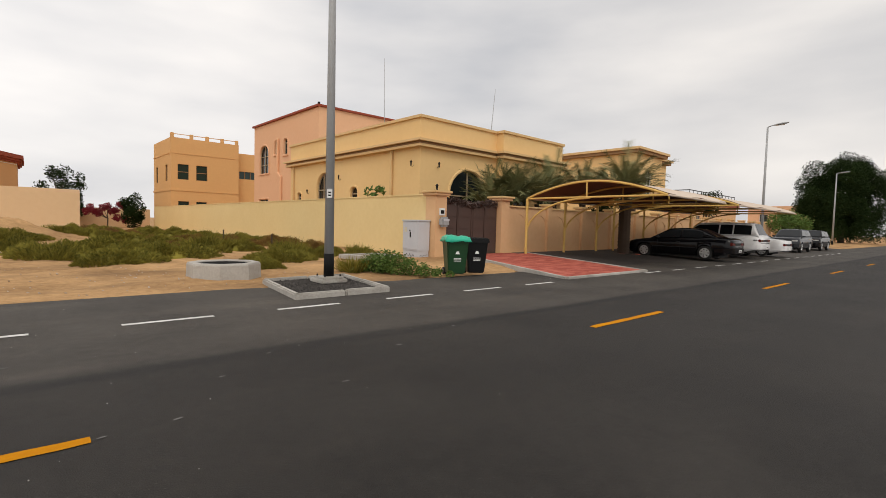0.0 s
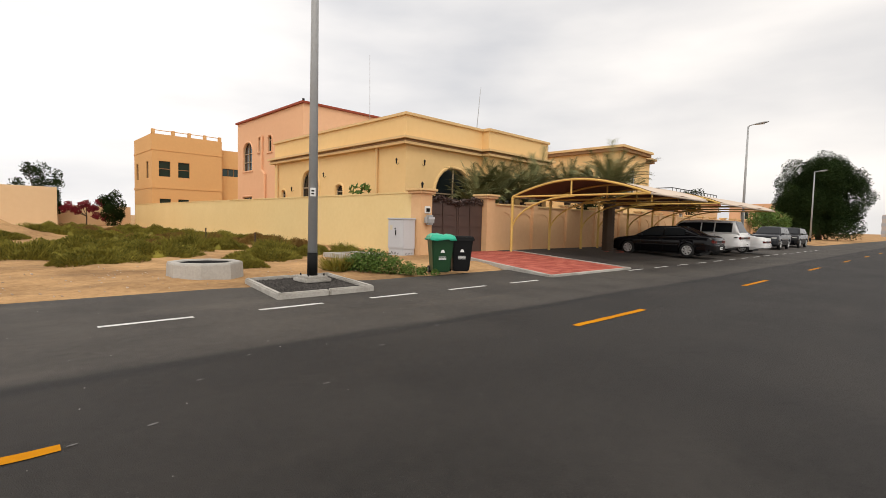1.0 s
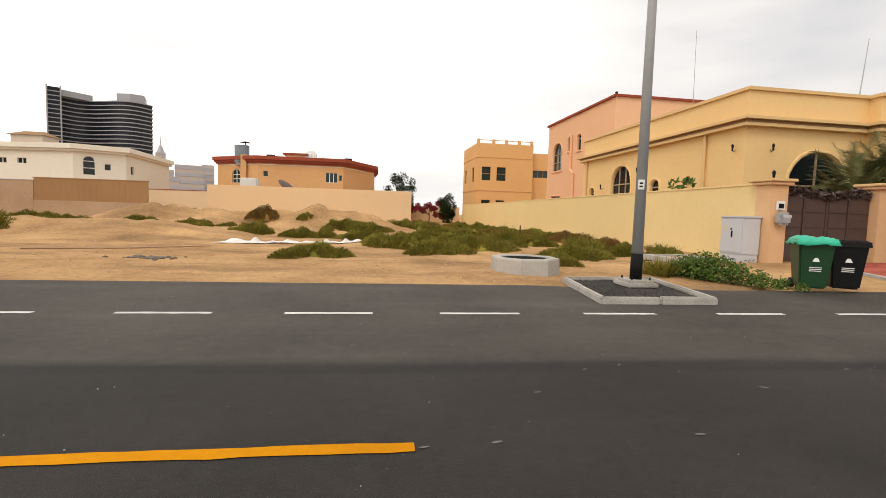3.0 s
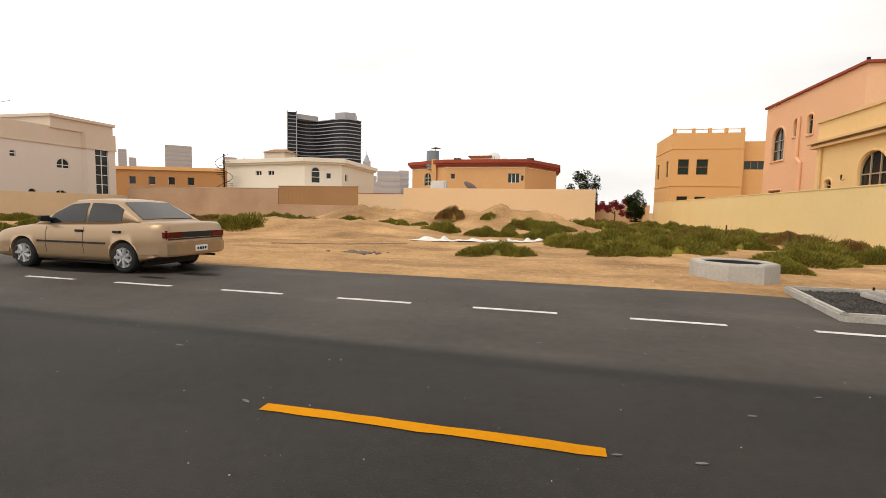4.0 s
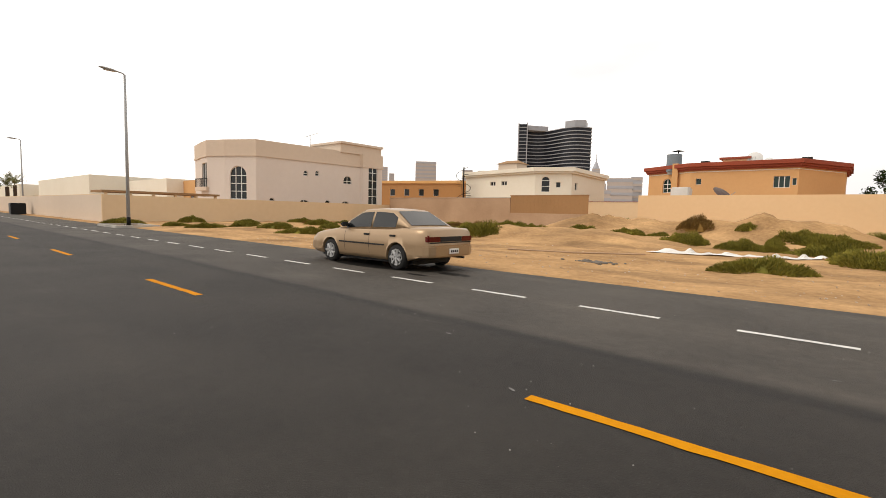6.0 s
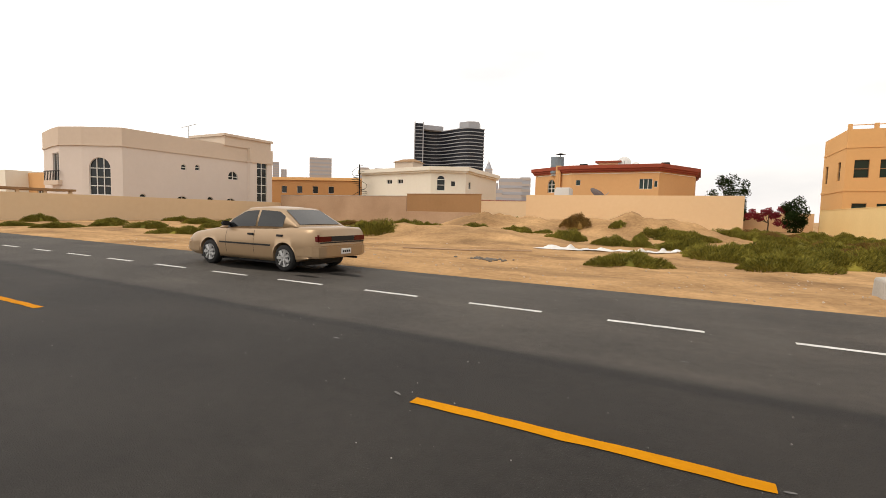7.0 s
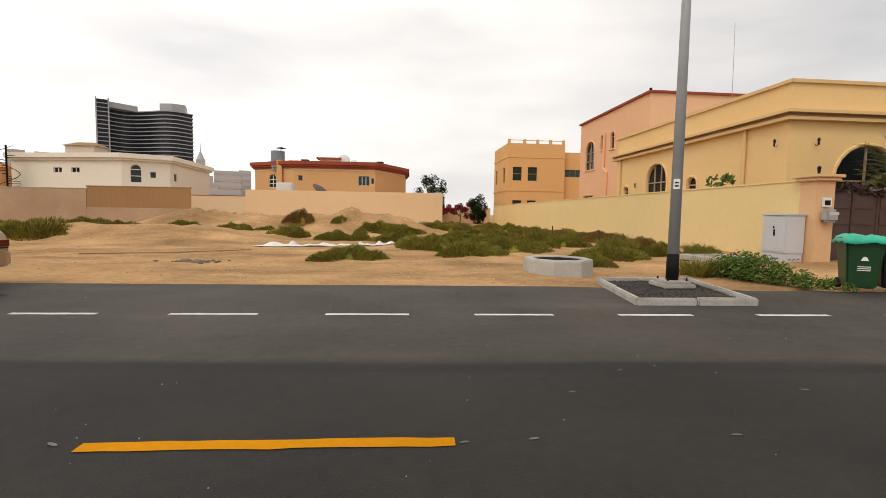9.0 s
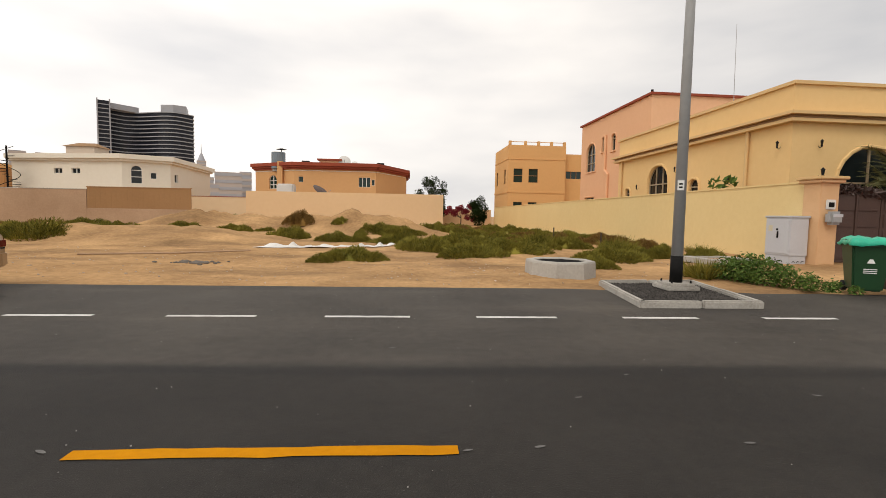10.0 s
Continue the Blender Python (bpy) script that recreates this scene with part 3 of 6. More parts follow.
# ---- plants ----
def blade_cloud(seed, count, rx, ry, h, length, width, droop=0.2):
    """Many thin blades growing out of a low mound."""
    r = random.Random(seed)
    vs, fs = [], []
    for _ in range(count):
        a, d = r.random() * 2 * math.pi, math.sqrt(r.random())
        edge = 1 + 0.22 * math.sin(3 * a + seed) + 0.14 * math.sin(7 * a + 2 * seed)
        px, py = rx * d * math.cos(a) * edge, ry * d * math.sin(a) * edge
        top = h * (1 - d * d) ** 0.5 * (0.75 + 0.4 * noise.noise((px * 2.2, py * 2.2, seed)))
        pz = top * (0.35 + 0.65 * r.random())
        lean = Vector((math.cos(a) * d + r.gauss(0, 0.35), math.sin(a) * d + r.gauss(0, 0.35), 1.0 - droop * d)).normalized()
        ln = length * r.uniform(0.6, 1.3)
        side = lean.cross(Vector((r.gauss(0, 1), r.gauss(0, 1), r.gauss(0, 0.3)))).normalized() * width * r.uniform(0.7, 1.3)
        b = Vector((px, py, max(pz - ln * 0.3, -0.03)))
        m, t = b + lean * ln * 0.55 + side * 0.2, b + lean * ln
        i = len(vs)
        vs += [b - side, b + side, m + side, m - side, t]
        fs += [(i, i + 1, i + 2, i + 3), (i + 3, i + 2, i + 4)]
    # dark core so that the ground does not show through
    k = len(vs)
    for j in range(5):
        for i in range(14):
            a, e = 2 * math.pi * i / 14, j / 4
            rr = 0.82 * math.cos(e * math.pi / 2) + 0.02
            vs.append(Vector((rx * rr * math.cos(a), ry * rr * math.sin(a), h * 0.62 * math.sin(e * math.pi / 2) - 0.04)))
    for j in range(4):
        for i in range(14):
            n2 = (i + 1) % 14
            fs.append((k + j * 14 + i, k + j * 14 + n2, k + (j + 1) * 14 + n2, k + (j + 1) * 14 + i))
    me = bpy.data.meshes.new("shrub")
    me.from_pydata([tuple(v) for v in vs], [], fs)
    return me


SHRUB_MESHES = []
for sd in range(5):
    me_a = blade_cloud(sd, 9000, 1.0, 0.85, 0.56, 0.085, 0.0085)
    me_a.materials.append(SHRUB)
    me_b = me_a.copy()
    me_b.materials.clear()
    me_b.materials.append(SHRUB_DRY)
    SHRUB_MESHES.append((me_a, me_b))


def shrub(x, y, r, h, dry=False, flat=1.0):
    h *= 0.9
    i = rng.randrange(5)
    ob = new("shrub", SHRUB_MESHES[i][1 if dry else 0])
    r *= 0.92
    low = min(ground_z(x + a * r * 0.8, y + b * r * 0.8) for a, b in ((1, 0), (-1, 0), (0, 1), (0, -1), (0, 0)))
    top = min(max(ground_z(x, y) - low, 0) * 0.7, 0.3) + h * 1.2
    ob.matrix_basis = Matrix.LocRotScale((x, y, max(low, ground_z(x, y) - 0.32) - 0.03), Euler((0, 0, rng.random() * 6.28)), (r, r * flat, top / 0.52))
    return tagged(ob, "low brownish drying salt shrub on the sand" if dry else "low green salt shrub on the sand", "shrub", "shrubs on the plot")


for x, y, r, h in ((-1.7, 12.8, 1.02, 0.45), (-5.5, 21.5, 0.99, 0.55), (-3.4, 21.0, 0.90, 0.49), (-2.4, 21.5, 0.61, 0.50), (-1.2, 22.5, 0.55, 0.42), (-6.4, 27.7, 1.27, 0.54), (-4.1, 27.5, 0.64, 0.41), (-2.0, 26.9, 1.38, 0.37), (-9.4, 25.5, 1.04, 0.44), (-12.3, 26.0, 1.28, 0.45), (-17.3, 26.0, 1.39, 0.51), (-15.7, 26.3, 0.97, 0.43), (-15.5, 20.0, 1.93, 0.65), (-7.7, 25.3, 0.67, 0.38), (-2.7, 25.0, 0.39, 0.35), (-11.1, 29.7, 1.13, 0.34),
                   (1.9, 14.6, 1.3, 0.5), (3.5, 16.2, 1.4, 0.55), (0.6, 17.2, 1.5, 0.6), (5.8, 19.1, 1.4, 0.6), (5.3, 11.5, 0.75, 0.36),
                   (6.8, 13.6, 1.2, 0.5), (8.2, 16.2, 1.1, 0.55), (-0.4, 20.4, 1.3, 0.55), (2.2, 19.2, 1.6, 0.6), (4.4, 21.4, 1.6, 0.6), (7.4, 19.6, 1.3, 0.55), (9.3, 15.2, 0.9, 0.5), (10.2, 18.2, 0.9, 0.5), (9.9, 13.9, 0.75, 0.4),
                   (-21.5, 13.2, 1.4, 0.42), (-22, 17.3, 1.4, 0.42), (-25.3, 17.4, 1.0, 0.4), (-30.5, 14.4, 1.0, 0.4), (-29.8, 11.7, 1.2, 0.38), (-32.1, 10.7, 0.9, 0.3),
                   (-26.7, 14.6, 1.3, 0.4), (-37.7, 9.3, 1.4, 0.5), (-35.5, 17, 1.2, 0.45), (-33, 22, 1.4, 0.5), (-28, 24, 1.5, 0.5), (-39.5, 14.5, 1.0, 0.6), (-24, 26, 1.3, 0.5), (-38.8, 24, 1.3, 0.5),
                   (-19.8, 14.2, 0.5, 0.25)):
    shrub(x, y, r, h, rng.random() < 0.12, rng.uniform(0.75, 1.0))
for _ in range(46):
    y = rng.uniform(20, 42)
    x = rng.uniform(-1.5, 10.8) if y < 30 else rng.uniform(1.5, 11)
    shrub(x, y, rng.uniform(0.9, 1.7), rng.uniform(0.35, 0.65), rng.random() < 0.38, rng.uniform(0.75, 1.0))
for _ in range(22):
    shrub(rng.uniform(-40, -20), rng.uniform(24, 36), rng.uniform(0.8, 1.5), rng.uniform(0.3, 0.5), rng.random() < 0.3)
# taller grass tufts by the lamp island and the wall
TUFT = blade_cloud(21, 420, 0.35, 0.35, 0.25, 0.55, 0.008, 0.1)
TUFT.materials.append(SHRUB)
for x, y, s in ((6.7, 9.9, 0.85), (6.95, 10.1, 0.7), (8.6, 17.2, 1.2), (6.2, 19.4, 1.5), (10.6, 15.0, 0.8)):
    ob = new("grass_tuft", TUFT)
    ob.matrix_basis = Matrix.LocRotScale((x, y, ground_z(x, y)), Euler((0, 0, x)), (s, s, s))
    tagged(ob, "tall dry green grass tuft on the sand", "grass tuft", "grass tufts")


def leaf_mesh(seed, centres, count, size, material_name):
    """Leaves in clumps: small pointed quads scattered in balls round the centres (x, y, z, r)."""
    r = random.Random(seed)
    vs, fs = [], []
    weights = [c[3] ** 2 for c in centres]
    for _ in range(count):
        cx, cy, cz, cr = r.choices(centres, weights)[0]
        d = Vector((r.gauss(0, 1), r.gauss(0, 1), r.gauss(0, 1))).normalized() * cr * r.random() ** 0.35
        c = Vector((cx, cy, cz)) + d * r.uniform(0.85, 1.12)
        a = Vector((r.gauss(0, 1), r.gauss(0, 1), r.gauss(-0.2, 0.7))).normalized()
        b = a.cross(Vector((r.gauss(0, 1), r.gauss(0, 1), r.gauss(0, 1)))).normalized()
        s = size * r.uniform(0.6, 1.4)
        i = len(vs)
        vs += [c - a * s, c + b * s * 0.36, c + a * s, c - b * s * 0.36]
        fs.append((i, i + 1, i + 2, i + 3))
    return vs, fs


def tree(name, label, at, height, centres, leaves, size, leaf_mat, trunk_r=0.2, seed=1, limbs=6):
    root = thing(name, label, "tree", at)
    r = random.Random(seed)
    bm = bmesh.new()
    fork = height * 0.35
    add_cyl(bm, (0, 0, -0.1), (0.05, 0.03, fork), trunk_r, trunk_r * 0.75, 10)
    for c in centres[:limbs]:
        mid = Vector((c[0] * 0.45, c[1] * 0.45, fork + (c[2] - fork) * 0.5))
        add_cyl(bm, (0.05, 0.03, fork - 0.05), mid, trunk_r * 0.5, trunk_r * 0.32, 7)
        add_cyl(bm, mid, (c[0], c[1], c[2]), trunk_r * 0.32, trunk_r * 0.1, 6)
    part("trunk", bm, BARK, root)
    vs, fs = leaf_mesh(seed, centres, leaves, size, "")
    raw("crown", vs, fs, leaf_mat, root)
    return root


def clumps(seed, n, rx, ry, z0, z1, r0, r1):
    r = random.Random(seed)
    out = []
    while len(out) < n:
        a = Vector((r.uniform(-1, 1), r.uniform(-1, 1), r.uniform(-1, 1)))
        if 0.35 < a.length < 1:
            out.append((a.x * rx, a.y * ry, (z0 + z1) / 2 + a.z * (z1 - z0) / 2, r.uniform(r0, r1)))
    return out


def frond_mesh(seed, length, droop, leaflets=30):
    r = random.Random(seed)
    vs, fs = [], []
    pts = []
    for i in range(9):
        t = i / 8
        pts.append(Vector((length * t * (1 - 0.25 * droop * t), 0, length * (0.75 * t - droop * t * t))))
    for a, b in zip(pts, pts[1:]):
        i = len(vs)
        vs += [a + Vector((0, -0.012, 0)), a + Vector((0, 0.012, 0)), b + Vector((0, 0.008, 0)), b + Vector((0, -0.008, 0))]
        fs.append((i, i + 1, i + 2, i + 3))
    for k in range(leaflets):
        t = 0.12 + 0.88 * k / leaflets
        f = t * 8
        i0 = min(int(f), 7)
        p = pts[i0].lerp(pts[i0 + 1], f - i0)
        d = (pts[i0 + 1] - pts[i0]).normalized()
        ln = length * 0.2 * (1.1 - 0.7 * abs(t - 0.4)) * r.uniform(0.85, 1.15)
        for s in (-1, 1):
            tip = p + d * ln * 0.7 + Vector((0, s * ln * 0.75, -ln * 0.12 + r.uniform(-0.05, 0.05)))
            i = len(vs)
            w = d * 0.022
            vs += [p - w, p + w, tip]
            fs.append((i, i + 1, i + 2))
    return vs, fs


def palm(at, trunk_h, crown, fronds, seed, label, trunk_r=0.2):
    root = thing("palm_tree", label, "palm tree", at)
    r = random.Random(seed)
    bm = bmesh.new()
    n = max(int(trunk_h / 0.18), 3)
    for i in range(n):
        z = trunk_h * i / n
        add_cyl(bm, (0, 0, z - 0.02), (0, 0, z + trunk_h / n), trunk_r * 0.88, trunk_r * 1.06, 10)
    part("trunk", bm, BARK, root)
    vs, fs = [], []
    for k in range(fronds):
        fv, ff = frond_mesh(seed * 50 + k, crown * r.uniform(0.8, 1.15), r.uniform(0.2, 0.85))
        m = pose(0, 0, trunk_h, 0, r.uniform(-52, 10), k * 137.5 + r.uniform(-10, 10))
        i = len(vs)
        vs += [m @ v for v in fv]
        fs += [tuple(j + i for j in f) for f in ff]
    raw("crown", vs, fs, PALM_LEAF, root)
    return root


# ---- the plot's near things ----
# lamp island: kerb stones round dark gravel
isl = [(3.52, 6.42), (5.52, 6.42), (5.95, 9.05), (3.82, 8.8)]
island = thing("lamp_island", "low concrete kerb island filled with dark gravel", "traffic island")
part("gravel_bed", prism(offset_poly(isl, -0.13), -0.02, 0.05), GRAVEL_BED, island)
for i in range(4):
    p, q = Vector(isl[i]), Vector(isl[(i + 1) % 4])
    u = (q - p).normalized()
    L = (q - p).length
    n = max(int(L / 0.95), 1)
    for k in range(n):
        a, b = L * k / n + 0.006, L * (k + 1) / n - 0.006
        bm = box(a, 0.0, -0.05, b, 0.11, 0.108 + 0.008 * ((i + k) % 2), 0.025)
        st = part("kerb_stone", bm, KERB, island)
        st.matrix_basis = pose(p.x, p.y, 0, 0, 0, math.degrees(math.atan2(u.y, u.x)))
gr = random.Random(8)
gvs, gfs = [], []
for _ in range(2600):
    s, t = gr.random(), gr.random()
    a = Vector(isl[0]).lerp(Vector(isl[1]), 0.08 + 0.84 * s)
    b = Vector(isl[3]).lerp(Vector(isl[2]), 0.08 + 0.84 * s)
    c = a.lerp(b, 0.06 + 0.88 * t)
    z, r = 0.055, gr.uniform(0.012, 0.03)
    i = len(gvs)
    ang = gr.random() * 6
    for k in range(3):
        gvs.append((c.x + r * math.cos(ang + k * 2.1), c.y + r * math.sin(ang + k * 2.1), z - 0.01 + gr.uniform(0, 0.01)))
    gvs.append((c.x + gr.uniform(-0.01, 0.01), c.y, z + r * 0.9))
    gfs += [(i, i + 1, i + 3), (i + 1, i + 2, i + 3), (i + 2, i, i + 3)]
tagged(raw("gravel", gvs, gfs, GRAVEL), "dark grey loose gravel inside the kerb island", "gravel", kind="stuff")


def street_lamp(at, height, turn, label, plate=True):
    """Tapered grey pole with a black foot, base plate and a flat arm lantern."""
    root = thing("street_lamp", label, "street lamp", at, turn, "street lamps")
    part("pole", cyl((0, 0, 0.5), (0, 0, height), 0.103, 0.06, 20), GREY_STEEL, root, smooth=True)
    part("black_foot", cyl((0, 0, 0.03), (0, 0, 0.52), 0.112, 0.108, 20), BLACK_PAINT, root, smooth=True)
    bm = box(-0.24, -0.24, -0.02, 0.24, 0.24, 0.03, 0.01)
    add_box(bm, -0.3, -0.3, -0.1, 0.3, 0.3, -0.02, 0.015)
    base = part("base_plate", bm, KERB, root)
    for a in (-0.18, 0.18):
        for b in (-0.18, 0.18):
            part("bolt", cyl((a, b, 0.03), (a, b, 0.075), 0.02, 0.016, 6), BLACK_PAINT, base)
    part("arm", tube([(0, 0, height - 0.02), (0.1, 0, height + 0.06), (0.45, 0, height + 0.12)], 0.04), GREY_STEEL, root)
    bm = bmesh.new()
    bmesh.ops.create_uvsphere(bm, u_segments=16, v_segments=8, radius=1.0, matrix=Matrix.LocRotScale((0.82, 0, height + 0.15), Euler((0, -0.1, 0)), (0.5, 0.17, 0.075)))
    head = part("lantern", bm, GREY_STEEL, root, smooth=True)
    part("lens", box(0.5, -0.1, height + 0.06, 1.05, 0.1, height + 0.08, 0.01), LAMP_CLEAR, head)
    if plate:
        pl = part("number_plate", box(-0.055, -0.112, 1.72, 0.055, -0.094, 1.9), WHITE_PAINT, root, "small white plate with dark bars")
        pl.matrix_basis = pose(0, 0, 0, 0, 0, 60)
        for k in range(2):
            part("dark_bar", box(-0.03, -0.1155, 1.76 + 0.06 * k, 0.03, -0.1125, 1.79 + 0.06 * k), BLACK_PAINT, pl)
    return root


street_lamp((4.95, 7.95, 0.17), 9.2, -90, "tall grey street lamp with black foot on the kerb island")
street_lamp((-33.6, 8.6, 0.06), 9.0, -90, "grey street lamp beside the beige wall")
street_lamp((-79, 10, 0.05), 9.0, -90, "distant grey street lamp down the road", False)
street_lamp((40.8, 9.5, 0.1), 9.0, -90, "grey street lamp behind the parked cars", False)
street_lamp((77, 11.4, 0.1), 9.0, -90, "distant grey street lamp before the large tree", False)
part_isl = thing("lamp_island", "low kerb island at the far lamp", "traffic island")
part("kerb_stone", ring_prism([(-35.4, 7.6), (-32.0, 7.6), (-32.0, 9.6), (-35.4, 9.6)], 0.14, -0.03, 0.14), KERB, part_isl)
part("gravel_bed", prism([(-35.4, 7.6), (-32.0, 7.6), (-32.0, 9.6), (-35.4, 9.6)], -0.03, 0.06), SAND_DARK, part_isl)

# octagonal concrete manhole ring
ring = thing("manhole_ring", "octagonal raw concrete manhole ring on the sand", "manhole ring", (3.42, 10.08, ground_z(3.42, 10.08) - 0.02))
bm = bmesh.new()
loops = []
for rr, z in ((0.8, -0.1), (0.78, 0.32), (0.76, 0.36), (0.6, 0.36), (0.585, 0.34), (0.57, -0.1)):
    loops.append([bm.verts.new((rr * math.cos(math.radians(22.5 + 45 * i)), rr * math.sin(math.radians(22.5 + 45 * i)), z)) for i in range(8)])
for a, b in zip(loops, loops[1:]):
    for i in range(8):
        j = (i + 1) % 8
        bm.faces.new((a[i], a[j], b[j], b[i]))
part("concrete_ring", bm, CONCRETE, ring)
# black plug just below the rim stands in for the shade inside the ring
part("dark_opening", prism([(0.56 * math.cos(math.radians(22.5 + 45 * i)), 0.56 * math.sin(math.radians(22.5 + 45 * i))) for i in range(8)], -0.1, 0.33), HOLE_SHADE, ring)
slab = thing("manhole_slab", "low concrete manhole surround half covered by sand", "manhole", (9.75, 12.95, ground_z(9.75, 12.95)), 8)
part("frame", ring_prism([(-0.55, -0.4), (0.55, -0.4), (0.55, 0.4), (-0.55, 0.4)], 0.28, -0.05, 0.1), CONCRETE, slab)
part("lid", prism([(-0.55, -0.4), (0.55, -0.4), (0.55, 0.4), (-0.55, 0.4)], -0.05, 0.05), BROWN_WALL, slab)

# cut leafy branches heaped at the road edge
bush = thing("leafy_bush", "heap of fresh green leafy branches by the road edge", "bush", (7.45, 8.85, 0.0), -45)
cents = [(-0.75, 0.2, 0.25, 0.32), (-0.4, 0.05, 0.33, 0.36), (-0.05, 0.0, 0.3, 0.35), (0.3, -0.05, 0.22, 0.3), (0.7, -0.1, 0.14, 0.24), (1.05, -0.12, 0.1, 0.18), (1.4, -0.1, 0.07, 0.12), (-0.5, 0.35, 0.24, 0.3)]
vs, fs = leaf_mesh(5, cents, 5200, 0.04, "")
vs = [Vector((v.x, v.y, max(v.z, 0.02))) for v in vs]
raw("leaves", vs, fs, BUSH_LEAF, bush)
bm = bmesh.new()
for c in cents:
    add_cyl(bm, (-0.9, 0.3, 0.05), (c[0], c[1], c[2] + 0.1), 0.014, 0.005, 5)
part("branches", bm, BARK, bush)

# white tarp strip
tv, tf = [], []
for i in range(60):
    t = i / 59
    x = -5.6 + 4.9 * t
    y = 17.2 + 1.7 * t ** 1.4 + 0.1 * noise.noise((t * 9, 0, 0))
    for k in range(5):
        w = (k - 2) * (0.15 + 0.1 * noise.noise((t * 7, 3, 0)))
        tv.append((x + w * 0.3, y + w, ground_z(x, y) + 0.03 + 0.42 * max(0, noise.noise((t * 14, k * 0.5, 1))) * (1 - abs(k - 2) / 2.2)))
for i in range(59):
    for k in range(4):
        a = i * 5 + k
        tf.append((a, a + 5, a + 6, a + 1))
tp = raw("tarp", tv, tf, TARP)
tp.modifiers.new("thick", "SOLIDIFY").thickness = 0.008
tagged(tp, "crumpled white plastic tarp strip on the sand", "tarp")
pipe = part("pipe", tube([(-9.2, 13.2, ground_z(-9.2, 13.2) + 0.03), (-7.2, 14.0, ground_z(-7.2, 14) + 0.04), (-5.2, 15.3, ground_z(-5.2, 15.3) + 0.03)], 0.025), BROWN_WALL)
tagged(pipe, "thin brown pipe lying on the sand", "pipe")
rb = bmesh.new()
for _ in range(70):
    x, y = -5.4 + rng.gauss(0, 0.3), 11.6 + rng.gauss(0, 0.13)
    bmesh.ops.create_icosphere(rb, subdivisions=1, radius=rng.uniform(0.02, 0.06), matrix=Matrix.LocRotScale((x, y, ground_z(x, y) + 0.01), None, (1.2, 1, 0.6)))
tagged(part("rubble", rb, mat("grey_rubble", (0.2, 0.175, 0.15), (0.12, 0.105, 0.09), 9, 0.95)), "small grey rubble patch on the sand", "rubble", kind="stuff")
for x, y, h in ((7.3, 21, 0.9), (8.1, 17.6, 0.8)):
    tagged(part("stake", cyl((x, y, ground_z(x, y) - 0.05), (x, y, h), 0.035, 0.03, 7), BARK), "short dark wooden stake in the shrubs", "stake")

# electrical cabinet on plinth
cab = thing("electrical_cabinet", "pale grey steel electrical cabinet by the yellow wall", "electrical cabinet", (11.58, 12.42, 0.05))
part("plinth", box(0.02, 0.02, -0.05, 0.56, 0.93, 0.3, 0.01), CABINET, cab)
part("body", box(0, 0, 0.3, 0.58, 0.95, 1.43, 0.015), CABINET, cab)
part("roof", box(-0.03, -0.03, 1.43, 0.61, 0.98, 1.49, 0.015), CABINET, cab)
dr = part("door", box(-0.014, 0.05, 0.36, 0.0, 0.9, 1.4, 0.004), CABINET, cab)
part("handle", box(-0.04, 0.42, 0.82, -0.014, 0.47, 1.02, 0.006), BLACK_PAINT, dr)
part("lock", cyl((-0.03, 0.48, 1.08), (-0.013, 0.48, 1.08), 0.03, n=10), BLACK_PAINT, dr)
part("label_plate", box(-0.017, 0.66, 1.02, -0.0145, 0.82, 1.2), mat("pale_sticker", (0.68, 0.62, 0.45)), dr, "pale yellow sticker")
for k in range(3):
    part("dark_mark", tube([(-0.004 + 0.02, 0.25 + 0.2 * k, 0.1), (0.014, 0.31 + 0.2 * k, 0.16 + 0.02 * k), (0.014, 0.38 + 0.2 * k, 0.09)], 0.008, 5), BLACK_PAINT, cab)
    part("dark_mark", tube([(0.12 + 0.14 * k, 0.014, 0.1), (0.16 + 0.14 * k, 0.014, 0.15), (0.21 + 0.14 * k, 0.014, 0.11 + 0.02 * k)], 0.008, 5), BLACK_PAINT, cab)


